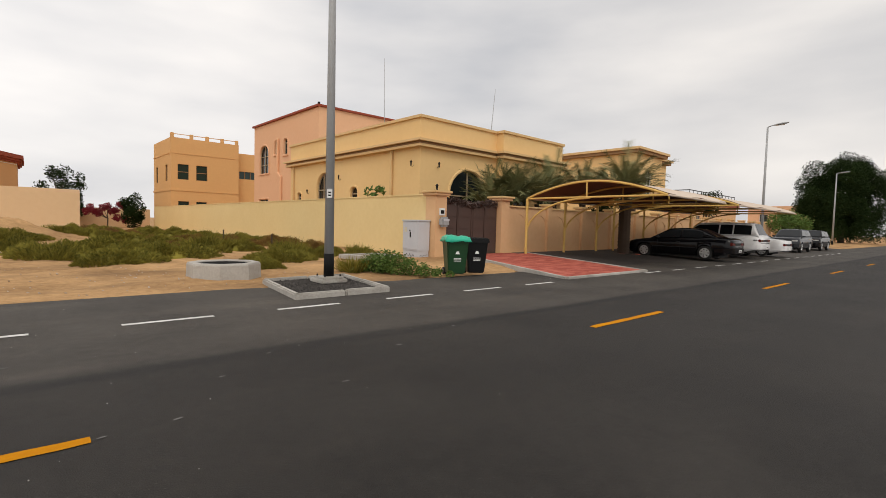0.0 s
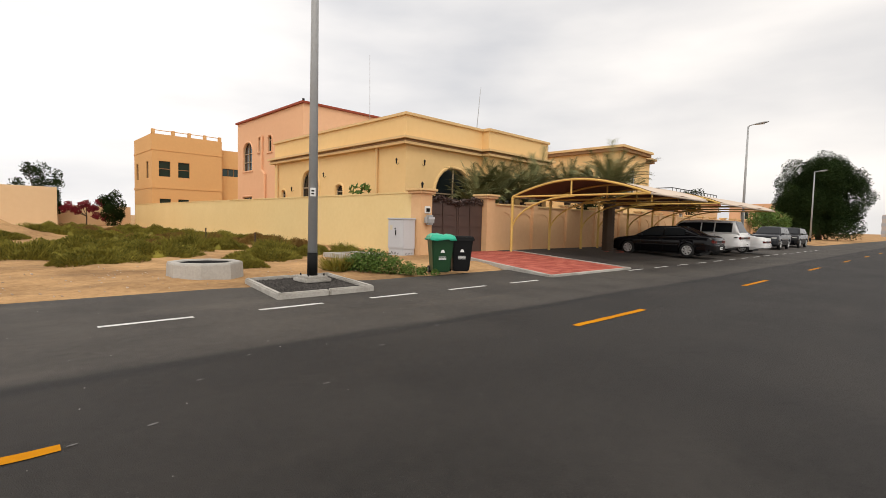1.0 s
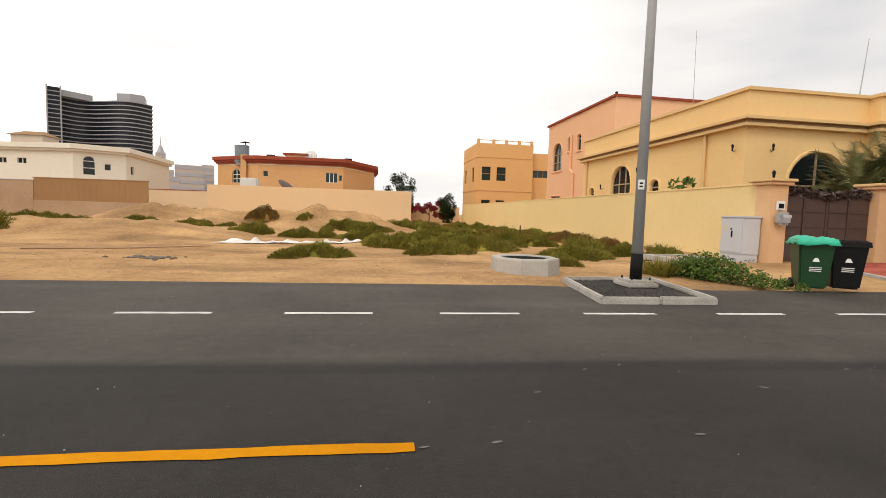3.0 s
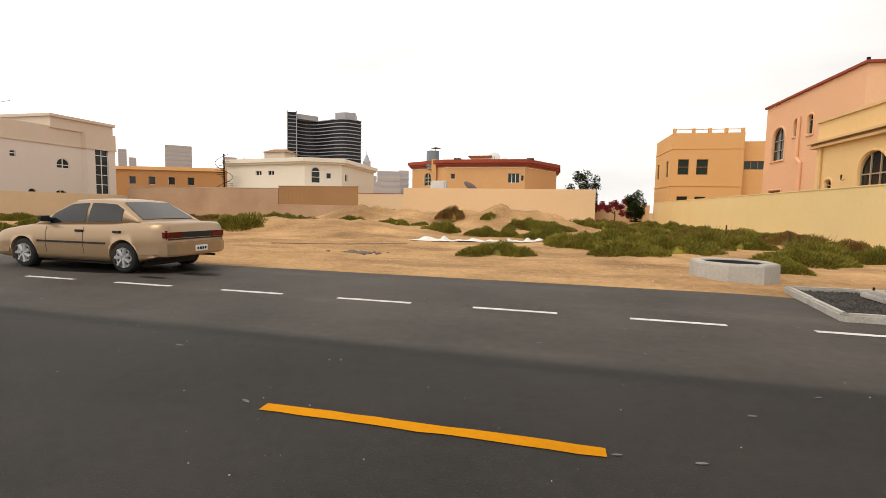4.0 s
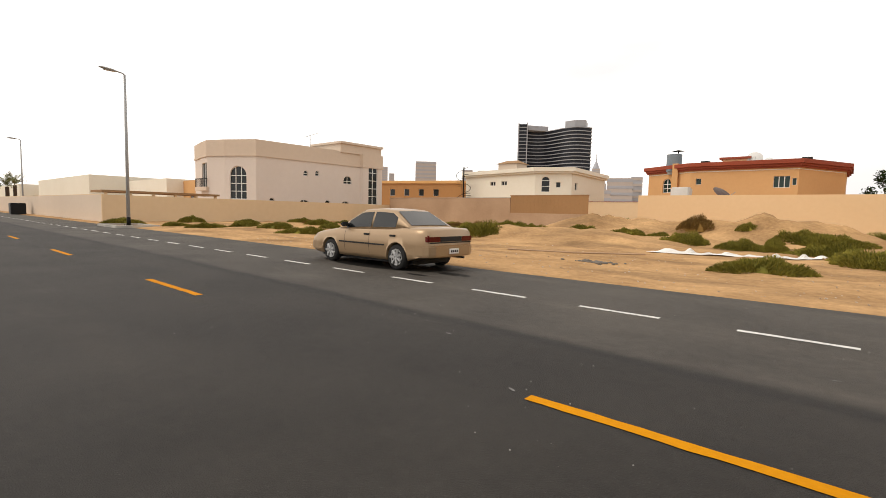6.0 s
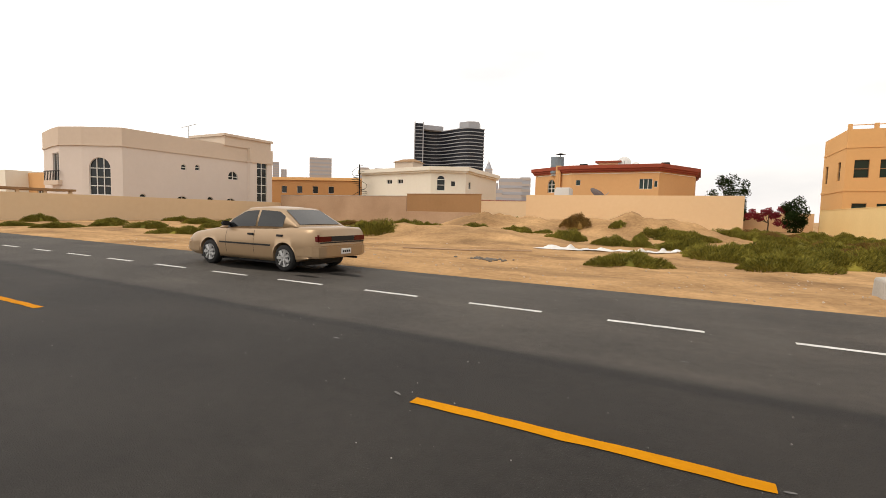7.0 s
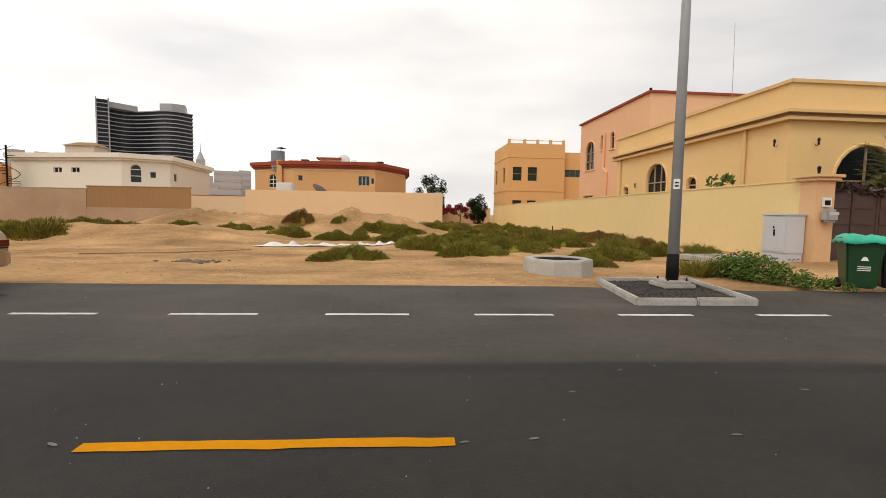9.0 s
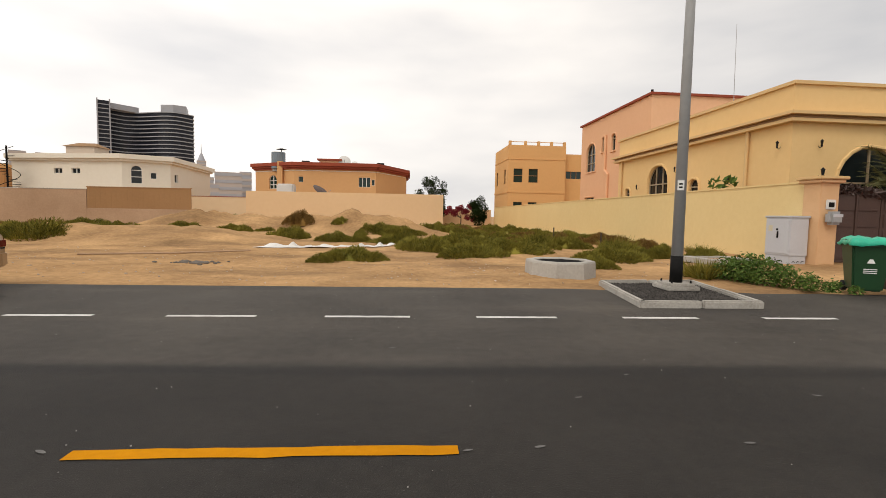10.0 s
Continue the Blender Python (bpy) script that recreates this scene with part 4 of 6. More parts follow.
def wheelie_bin(at, turn, body_mat, label, bag):
    root = thing("wheelie_bin", label, "wheelie bin", at, turn, "wheelie bins")
    bm = bmesh.new()
    lo = [(-0.23, -0.2), (0.23, -0.2), (0.23, 0.22), (-0.23, 0.22)]
    hi = [(-0.3, -0.3), (0.3, -0.3), (0.3, 0.32), (-0.3, 0.32)]
    a = [bm.verts.new((x, y, 0.05)) for x, y in lo]
    b = [bm.verts.new((x, y, 0.94)) for x, y in hi]
    for i in range(4):
        j = (i + 1) % 4
        bm.faces.new((a[i], a[j], b[j], b[i]))
    bm.faces.new(a[::-1])
    bm.faces.new(b)
    bmesh.ops.bevel(bm, geom=bm.edges[:], offset=0.03, segments=2, affect="EDGES")
    body = part("body", bm, body_mat, root)
    part("rim", ring_prism([(-0.3, -0.3), (0.3, -0.3), (0.3, 0.32), (-0.3, 0.32)], 0.025, 0.89, 0.95), body_mat, body)
    lid = bmesh.new()
    for i in range(7):
        add_box(lid, -0.32, -0.33 + 0.1 * i, 0.95, 0.32, -0.23 + 0.1 * i, 0.985 + 0.035 * math.sin(math.pi * (i + 0.5) / 7), 0.01)
    part("lid", lid, body_mat, root)
    part("handle", cyl((-0.24, 0.38, 0.93), (0.24, 0.38, 0.93), 0.018, n=8), body_mat, root)
    for s in (-1, 1):
        w = part("wheel", cyl((s * 0.2, 0.25, 0.1), (s * 0.27, 0.25, 0.1), 0.1, n=18), TYRE, root)
        part("hub", cyl((s * 0.268, 0.25, 0.1), (s * 0.276, 0.25, 0.1), 0.05, n=12), GREY_STEEL, w)
    mk = part("white_mark", prism([(-0.06, -0.06), (0.06, -0.06), (0.0, 0.07)], 0, 0.012), WHITE_PAINT, root, "plain white printed mark")
    mk.matrix_basis = pose(0, -0.258, 0.64, 84, 0, 0)
    for k in range(3):
        part("white_bar", box(-0.1, -0.262 + 0.004 * k, 0.46 - 0.035 * k, 0.1, -0.25 + 0.004 * k, 0.475 - 0.035 * k), WHITE_PAINT, root)
    for z in (0.75, 0.5, 0.3):
        part("white_mark", box(0.26 - 0.06 * (0.9 - z), -0.03, z - 0.04, 0.302 - 0.075 * (0.9 - z), 0.05, z + 0.04, 0.003), WHITE_PAINT, root)
    if bag:
        bv, bf = [], []
        for j in range(13):
            for i in range(13):
                x, y = -0.36 + 0.06 * i, -0.38 + 0.062 * j
                e = max(abs(x) / 0.36, abs(y) / 0.38)
                z = 1.05 + 0.05 * noise.noise((x * 6, y * 6, 2)) - (0.13 * ((e - 0.8) / 0.2) if e > 0.8 else 0)
                bv.append((x, y, z + 0.03 * noise.noise((x * 15, y * 15, 5))))
        for j in range(12):
            for i in range(12):
                p = j * 13 + i
                bf.append((p, p + 1, p + 14, p + 13))
        b = raw("bag", bv, bf, BAG_TEAL, root, "teal plastic liner folded over the rim", True)
        b.modifiers.new("thick", "SOLIDIFY").thickness = 0.012
    return root


wheelie_bin((8.68, 7.95, 0.03), -28, BIN_GREEN, "dark green wheelie bin with a teal liner over its rim", True)
wheelie_bin((9.38, 7.9, 0.03), -32, BIN_BLACK, "black wheelie bin standing beside the green one", False)

# ---- boundary walls ----
def wall_run(name, label, p, q, z0, z1, thick, m, coping=None, category="boundary wall"):
    """A free-standing wall from p to q, its near face on that line, with a coping."""
    p, q = Vector(p), Vector(q)
    u = (q - p).normalized()
    n = Vector((-u.y, u.x)) * thick
    root = thing(name, label, category, kind="structure")
    pts = [tuple(p), tuple(q), tuple(q + n), tuple(p + n)]
    part("wall_body", prism(pts, z0, z1), m, root)
    if coping:
        part("coping", prism(offset_poly(pts, 0.03), z1, z1 + 0.05), coping, root)
    return root


wall_run("wall_yellow", "pale yellow rendered boundary wall beside the plot", (12.3, 60), (12.3, 12.7), -0.1, 2.53, 0.2, YELLOW_WALL, YELLOW_WALL)
wall_run("wall_peach", "peach rendered boundary wall of the orange house", (-15.1, 44), (2.95, 44), 0.0, 3.3, 0.2, PEACH_WALL)
wall_run("wall_peach_side", "peach rendered side wall along the alley", (2.95, 44.004), (2.95, 62), 0.0, 3.3, 0.2, PEACH_WALL)
wall_run("wall_brown", "dusty brown rendered boundary wall", (-42, 38), (-25.1, 38), 0.0, 2.86, 0.2, BROWN_WALL, KERB)
wall_run("wall_low", "low concrete wall under brown cladding", (-25.1, 38.01), (-16.9, 38.01), 0.0, 1.45, 0.2, BROWN_WALL)
clad = thing("cladding_fence", "dark brown corrugated cladding fence on a low wall", "fence")
for i in range(39):
    x = -25.05 + i * 0.2
    part("cladding_sheet", box(x, 38.02 + 0.006 * (i % 2), 1.45, x + 0.199, 38.07 + 0.006 * (i % 2), 3.06), CLADDING, clad)
part("top_rail", box(-25.1, 37.99, 3.06, -17.2, 38.12, 3.12), CLADDING, clad)
wall_run("wall_gap", "low beige wall between the two plots", (-19.2, 44.2), (-15.12, 44.2), 0.0, 2.55, 0.2, BEIGE_WALL)
wall_run("wall_gap_front", "beige wall set back behind the cladding", (-23, 46), (-15.7, 46), 0.0, 2.75, 0.2, BEIGE_WALL, RED_TRIM)
wall_run("wall_beige", "long beige rendered boundary wall of the pale villa", (-42.0, 38), (-42.0, 9.3), -0.05, 2.0, -0.2, BEIGE_WALL, BEIGE_WALL)
wall_run("wall_beige_front", "beige boundary wall facing the road", (-42.2, 9.3), (-140, 9.9), -0.05, 2.05, -0.2, GREIGE_TRIM, BEIGE_WALL)

# alley end behind the plot
wall_run("wall_alley", "low peach wall at the end of the alley", (3.9, 66), (13.0, 66), 0.0, 2.3, 0.2, PEACH_WALL)
tree("bougainvillea", "red flowering bougainvillea over the alley wall", (8.3, 63, 0.1), 3.0, [(-1.9 + 0.38 * i, 0.2 * math.sin(i * 2.1), 1.75 + 0.4 * math.sin(i * 1.7) + 0.06 * i, 0.42) for i in range(11)] + [(0.9, 0, 1.1, 0.45), (1.7, 0, 0.9, 0.5)], 4000, 0.11, FLOWER_RED, 0.08, 3)
tree("small_tree", "small dark green tree at the end of the alley", (10.6, 62, 0.1), 3.8, clumps(4, 14, 1.0, 1.0, 0.5, 3.6, 0.5, 0.8) + [(0, 0, 0.6, 0.8)], 4200, 0.13, TREE_LEAF, 0.1, 4)
tree("small_tree", "thin green tree behind the peach wall", (2.5, 64, 0.1), 6.0, clumps(5, 10, 1.9, 1.4, 3.4, 6.4, 0.5, 0.9), 1500, 0.16, TREE_LEAF, 0.14, 5)
tree("small_tree", "thin green tree behind the peach wall", (5.4, 64.6, 0.1), 4.4, clumps(6, 12, 0.9, 0.9, 0.5, 4.2, 0.45, 0.7), 1900, 0.15, TREE_LEAF, 0.12, 6)

# ---- gate, pillars and arched fence of the yellow villa ----
def pillar(x0, x1, label):
    root = thing("gate_pillar", label, "gate pillar", group="gate pillars")
    part("shaft", box(x0, 12.15, 0.0, x1, 12.75, 2.5, 0.012), FENCE, root)
    part("cap", box(x0 - 0.1, 12.05, 2.5, x1 + 0.1, 12.85, 2.6, 0.02), FENCE, root)
    part("cap_top", box(x0 - 0.16, 11.99, 2.6, x1 + 0.16, 12.91, 2.69, 0.02), TRIM_OCHRE, root)
    return root


p1 = pillar(12.2, 12.78, "peach rendered gate pillar with a stepped cap")
pillar(16.05, 16.6, "peach rendered gate pillar beside the fence")
mbox = thing("mailbox", "rounded grey metal mailbox on the gate pillar", "mailbox")
part("body", box(12.32, 11.86, 1.3, 12.7, 12.15, 1.68, 0.07), GREY_STEEL, mbox)
part("flap", box(12.36, 11.85, 1.52, 12.66, 11.87, 1.6, 0.008), CABINET, mbox)
icom = thing("intercom", "small door intercom in an arched frame", "intercom")
part("frame", box(12.36, 12.1, 1.74, 12.66, 12.15, 2.02, 0.02), WHITE_PAINT, icom)
part("screen", box(12.42, 12.09, 1.8, 12.6, 12.1, 1.94, 0.004), BLACK_PAINT, icom)


def wall_lantern(at, turn, label):
    root = thing("lantern", label, "lantern", at, turn, "lanterns")
    root.scale = (0.75, 0.75, 0.75)
    part("cage", cyl((0, 0, 0.06), (0, 0, 0.26), 0.04, 0.07, 6), CAR_GLASS, root)
    part("hood", cyl((0, 0, 0.26), (0, 0, 0.36), 0.09, 0.015, 6), BLACK_PAINT, root)
    part("base", cyl((0, 0, -0.02), (0, 0, 0.06), 0.03, 0.06, 6), BLACK_PAINT, root)
    part("bracket", tube([(0, 0, 0.0), (0, 0.1, -0.06), (0, 0.2, 0.06)], 0.014, 6), BLACK_PAINT, root)
    return root


wall_lantern((12.5, 12.45, 2.7), 0, "black lantern on top of the gate pillar")
gate = thing("gate", "dark bronze double gate with a leafy cresting", "gate")
for k in range(2):
    x0 = 12.8 + k * 1.62
    leaf = part("gate_leaf", box(x0 + 0.01, 12.42, 0.18, x0 + 1.61, 12.48, 2.22, 0.006), GATE_BROWN, gate)
    for r_ in range(4):
        for c_ in range(2):
            part("panel", box(x0 + 0.1 + 0.75 * c_, 12.395, 0.28 + 0.48 * r_, x0 + 0.75 + 0.75 * c_, 12.42, 0.68 + 0.48 * r_, 0.01), GATE_BROWN, leaf)
    part("stile", box(x0 + 0.78, 12.38, 0.18, x0 + 0.84, 12.42, 2.22, 0.005), GATE_BROWN, leaf)
vs, fs = leaf_mesh(31, [(12.9 + 0.2 * i, 12.45, 2.28 + 0.08 * math.sin(i * 0.6), 0.16) for i in range(16)], 900, 0.09, "")
raw("cresting", vs, fs, GATE_BROWN, gate)

fence = thing("wall_fence", "peach rendered fence wall with arched recesses and piers", "fence wall", kind="structure")
bm = bmesh.new()
holes = [(0.25 + 1.55 * i, 1.5 + 1.55 * i, 0.35, 1.95, True) for i in range(28)]
wall_face(bm, (16.62, 12.35), (60.5, 12.35), 0.0, 2.25, holes)
part("wall_body", bm, FENCE, fence)
part("recess_back", box(16.62, 12.375, 0.0, 60.5, 12.62, 2.25), FENCE, fence)
part("coping", box(16.61, 12.28, 2.25, 60.5, 12.68, 2.33, 0.015), TRIM_OCHRE, fence)
for i in range(15):
    x = 19.62 + 3.1 * i
    pr = part("pier", box(x, 12.22, 0.0, x + 0.35, 12.7, 2.42, 0.01), FENCE, fence)
    part("pier_cap", box(x - 0.06, 12.15, 2.42, x + 0.41, 12.77, 2.52, 0.015), TRIM_OCHRE, pr)

# red paved ramp up to the gate
ramp = thing("driveway_ramp", "red interlocking paved ramp with a pale concrete edge", "driveway", kind="structure")
RA, RB, RC, RD = Vector((10.95, 5.95, 0.03)), Vector((15.5, 5.95, 0.03)), Vector((16.9, 12.2, 0.22)), Vector((12.85, 12.2, 0.22))
raw("ramp_bed", [RA, RB, RC, RD, RA - Vector((0, 0, 0.2)), RB - Vector((0, 0, 0.2)), RC - Vector((0, 0, 0.3)), RD - Vector((0, 0, 0.3))],
    [(0, 1, 2, 3), (0, 4, 5, 1), (1, 5, 6, 2), (3, 2, 6, 7), (0, 3, 7, 4)], JOINT, ramp)
for a, b in ((RA, RB), (RB, RC), (RD, RA)):
    d = (b - a)
    k = max(int(d.length / 0.8), 1)
    ang = math.degrees(math.atan2(d.y, d.x))
    tilt = -math.degrees(math.asin(d.z / d.length))
    for i in range(k):
        st = part("edge_stone", box(0.004, -0.07, -0.12, d.length / k - 0.004, 0.07, 0.03, 0.012), KERB, ramp)
        c = a + d * (i / k)
        st.matrix_basis = pose(c.x, c.y, c.z, 0, tilt, ang)

# ---- cream and yellow villa ----
V = [(14.8, 16.3), (20.3, 16.3), (20.3, 15.8), (26.0, 15.8), (26.0, 30.5), (14.8, 30.5)]
E5 = 5
villa = house("yellow_villa", "single-storey yellow rendered villa with deep cornice and parapet", V, 0.0, 6.62, HOUSE_YELLOW,
      bands=((0.28, 5.1, 5.22, TRIM_OCHRE, "cornice"), (0.22, 5.224, 5.34, TRIM_BROWN, "cornice"), (0.4, 5.345, 5.46, TRIM_OCHRE, "cornice"), (0.1, 6.5, 6.63, TRIM_OCHRE, "coping")),
      windows=((5, edge_s(V, 5, 0, 26.6), edge_s(V, 5, 0, 24.5), 1.2, 4.42, True, (3, 3)), (5, edge_s(V, 5, 0, 22.55), edge_s(V, 5, 0, 21.8), 1.7, 3.4, True, (1, 2)),
               (5, edge_s(V, 5, 0, 29.4), edge_s(V, 5, 0, 28.8), 1.7, 3.3, True, (1, 2)),
               (0, 2.0, 4.7, 0.2, 4.25, True, (2, 3)), (2, 1.0, 2.3, 1.2, 3.9, True, (2, 3)), (2, 3.4, 4.7, 1.2, 3.9, True, (2, 3))),
      surround=HOUSE_YELLOW, frame_mat=FRAME_TAN)
part("downpipe", tube([(14.7, 18.5, 0.0), (14.7, 18.5, 5.1)], 0.07), TRIM_OCHRE, villa)
part("downpipe", tube([(14.7, 29.9, 0.0), (14.7, 29.9, 5.1)], 0.07), TRIM_OCHRE, villa)
for x, y, z, t in ((14.6, 16.75, 4.2, -90), (14.6, 23.6, 3.9, -90), (14.6, 27.6, 3.2, -90), (15.85, 16.1, 4.2, 0), (14.6, 19.4, 3.0, -90)):
    wall_lantern((x, y, z), t, "small black wall lantern on the yellow villa")
vs, fs = leaf_mesh(41, [(13.6, 17.9, 2.95, 0.3), (13.6, 18.8, 2.95, 0.28), (13.6, 18.3, 2.6, 0.25)], 60, 0.15, "")
fr = thing("frangipani", "young broad-leaved plant rising behind the yellow wall", "shrub")
raw("leaves", vs, fs, BUSH_LEAF, fr)
part("stem", cyl((13.6, 18.3, 0), (13.6, 18.3, 2.8), 0.04, 0.03), BARK, fr)

PK = [(17.0, 30.7), (24.5, 30.7), (24.5, 43.0), (17.0, 43.0)]
pink = house("salmon_villa", "salmon rendered two-storey block with a red-brown roof edge", PK, 0.0, 9.85, PINK,
      bands=((0.16, 9.78, 9.93, RED_TRIM, "roof_edge"),),
      windows=((3, 1.35, 3.3, 5.5, 7.95, True, (2, 2)), (3, 4.55, 5.3, 6.95, 8.15, True, (1, 1)), (3, 6.4, 7.1, 6.8, 8.1, True, (1, 1)), (3, 1.3, 3.3, 1.4, 3.2, False, (2, 2))), surround=PINK, frame_mat=FRAME_TAN)
part("downpipe", tube([(16.9, 37.0, 0.0), (16.9, 37.0, 5.0), (16.9, 37.6, 5.4), (16.9, 37.6, 8.2)], 0.12), PINK, pink)
part("rooftop_lamp", cyl((17.1, 30.9, 9.9), (17.1, 30.9, 10.15), 0.09), BLACK_PAINT, pink)
for a, b in (((21.9, 29.3, 6.3), (21.6, 29.1, 14.0)), ((19.9, 16.4, 6.5), (20.6, 16.8, 9.1))):
    tagged(part("antenna_mast", cyl(a, b, 0.025, 0.012, 6), GREY_STEEL), "thin metal antenna mast on the roof", "antenna")

TB = [(13.05, 56), (20.1, 56), (20.1, 64), (13.05, 64)]
tanb = house("tan_building", "tan rendered two-storey building with a battlement parapet", TB, 0.0, 10.0, TAN,
      bands=((0.06, 4.3, 4.5, TAN, "string_course"), (0.05, 8.3, 8.42, TAN, "string_course")),
      windows=((0, 0.65, 1.75, 5.55, 7.2, False, (1, 2)), (0, 2.5, 3.65, 5.55, 7.2, False, (1, 2)), (0, 0.7, 1.8, 1.6, 3.2, False, (1, 2)), (0, 2.5, 3.6, 1.6, 3.2, False, (1, 2)),
               (3, 1.0, 2.0, 5.4, 7.2, False, (1, 2)), (3, 5.5, 6.5, 5.4, 7.2, False, (1, 2))), frame_mat=TRIM_BROWN, glass=GLASS_GREEN)
for x in (13.2, 15.1, 16.7, 18.3, 19.9):
    part("battlement", box(x - 0.16, 56.0, 10.0, x + 0.16, 56.3, 10.5, 0.02), TAN, tanb)
part("handrail", tube([(13.2, 56.15, 10.4), (19.9, 56.15, 10.4)], 0.04), TAN, tanb)
TW = [(20.12, 57), (27, 57), (27, 64), (20.12, 64)]
house("tan_building", "lower tan rendered wing of the battlement building", TW, 0.0, 9.2, TAN, windows=((0, 0.4, 2.4, 6.2, 7.1, False, (3, 1)), (0, 0.4, 2.4, 2.6, 3.3, False, (3, 1))), glass=GLASS_GREEN, frame_mat=TRIM_BROWN)

# ---- orange bungalow ----
OB = [(-12.75, 52), (-3.95, 52), (-0.8, 58.6), (-0.8, 66), (-17.8, 66), (-17.8, 55.2)]
bung = house("orange_bungalow", "orange rendered house with a red-brown flared roof edge", OB, 0.0, 6.6, ORANGE,
      bands=((0.2, 6.1, 6.25, RED_TRIM, "roof_edge"), (0.34, 6.254, 6.45, RED_TRIM, "roof_edge"), (0.5, 6.454, 6.82, RED_TRIM, "roof_edge"), (0.03, 5.92, 5.99, CREAM, "pale_line")),
      windows=((0, 6.95, 8.2, 4.3, 5.35, False, (3, 1)), (0, 8.35, 8.68, 4.5, 5.15, False, (1, 1)), (0, 0.5, 1.0, 4.7, 5.3, False, (1, 1)), (5, 2.2, 3.4, 4.0, 5.5, True, (2, 2)), (0, 3.5, 4.5, 1.2, 2.6, False, (2, 1))),
      glass=GLASS_GREEN)
chim = part("chimney", box(-14.65, 52.5, 0.0, -14.1, 53.5, 6.95), ORANGE, bung)
tank = thing("water_tank", "blue-grey rooftop water tank with a flat cover", "water tank")
part("tank_body", cyl((-14.8, 53.6, 6.2), (-14.8, 53.6, 8.0), 0.75, n=16), BLUE_GREY, tank)
part("stand", box(-15.3, 53.1, 5.9, -14.3, 54.1, 6.2), GREY_STEEL, tank)
part("cover", cyl((-14.4, 53.4, 8.3), (-14.4, 53.4, 8.42), 0.6, 0.1, n=12), BLACK_PAINT, tank)
part("cover_post", cyl((-14.4, 53.4, 7.9), (-14.4, 53.4, 8.35), 0.05), BLACK_PAINT, tank)
hut = thing("roof_hut", "small rooftop hut with a red roof", "roof hut")
part("wall", box(-10.7, 56, 6.1, -8.5, 58, 7.5), PINK, hut)
part("roof", box(-11.0, 55.7, 7.5, -8.2, 58.3, 7.7), RED_TRIM, hut)


def dish(at, r, turn, tilt, m, label):
    root = thing("satellite_dish", label, "satellite dish", at, turn)
    bm = bmesh.new()
    n = 18
    loops = [[bm.verts.new((r * k / 3 * math.cos(2 * math.pi * i / n), 0.25 * r * (k / 3) ** 2, r * k / 3 * math.sin(2 * math.pi * i / n))) for i in range(n)] for k in (1, 2, 3)]
    bm.faces.new(loops[0])
    for a, b in zip(loops, loops[1:]):
        for i in range(n):
            bm.faces.new((a[i], a[(i + 1) % n], b[(i + 1) % n], b[i]))
    d = part("reflector", bm, m, root)
    d.matrix_basis = pose(0, 0, 0, tilt, 0, 0)
    part("mount", cyl((0, 0.1, -at[2] if at[2] < 5 else -r * 1.9), (0, 0.1, 0), 0.04), GREY_STEEL, root)
    part("feed_arm", tube([(0, 0.1, -r * 0.7), (0, -r * 0.9, 0.0)], 0.025), GREY_STEEL, root)
    return root


dish((-7.9, 56, 7.55), 0.72, 10, -20, TANK, "round pale satellite dish on the roof")
dish((-6.8, 56.5, 7.2), 0.45, 0, -20, TANK, "small pale satellite dish on the roof")
dish((-8.4, 45.4, 3.6), 0.95, 68, -48, GATE_BROWN, "tilted dark satellite dish behind the peach wall")
for x, y, z in ((-11.9, 54, 6.9), (-3.6, 54.5, 6.9)):
    tagged(part("roof_vent", box(x - 0.4, y - 0.3, z - 0.6, x + 0.4, y + 0.3, z + 0.3, 0.03), CAR_TRIM), "dark square roof vent", "roof vent")
tagged(part("water_tank", box(-13.0, 46.2, 0.05, -11.4, 47.4, 4.15, 0.12), TANK), "white plastic water tank behind the wall", "water tank")

# ---- cream house with spiral stair ----
WH = [(-39.0, 48.8), (-27.4, 46.6), (-23.9, 48.5), (-24.9, 60.2), (-41, 62)]
cream = house("cream_house", "cream rendered two-storey house with a flared roof edge", WH, 0.0, 6.55, CREAM,
      bands=((0.25, 5.95, 6.15, CREAM, "roof_edge"), (0.45, 6.155, 6.6, CREAM, "roof_edge")),
      windows=((0, 4.6, 5.5, 4.75, 5.25, False, (2, 1)), (0, 6.5, 7.4, 4.75, 5.25, False, (2, 1)), (1, 0.7, 1.6, 3.9, 5.6, True, (1, 2)), (1, 2.3, 2.8, 4.4, 5.0, False, (1, 1)), (2, 1.0, 1.8, 4.2, 5.0, False, (1, 1))))
pen = thing("roof_penthouse", "small cream penthouse with a brown pitched roof", "penthouse")
part("wall", box(-36.8, 53, 5.8, -33.9, 55.5, 8.0), GREIGE_TRIM, pen)
raw("roof", [(-37.1, 52.8, 8.0), (-33.6, 52.8, 8.0), (-33.6, 55.7, 8.0), (-37.1, 55.7, 8.0), (-36.3, 54.2, 8.5), (-34.4, 54.2, 8.5)],
    [(0, 1, 5, 4), (1, 2, 5), (2, 3, 4, 5), (3, 0, 4), (3, 2, 1, 0)], TRIM_BROWN, pen)
stair = thing("spiral_stair", "dark steel spiral stair on the cream house", "spiral stair", (-38.3, 47.4, 0))
part("post", cyl((0, 0, 0), (0, 0, 7.2), 0.08), BLACK_PAINT, stair)
for i in range(26):
    s = part("tread", box(0.05, -0.13, 0, 0.95, 0.13, 0.04), BLACK_PAINT, stair)
    s.matrix_basis = pose(0, 0, 0.24 * i + 0.2, 0, 0, 28 * i)
part("handrail", tube([(0.95 * math.cos(math.radians(28 * i)), 0.95 * math.sin(math.radians(28 * i)), 0.24 * i + 1.1) for i in range(26)], 0.03, 6), BLACK_PAINT, stair)

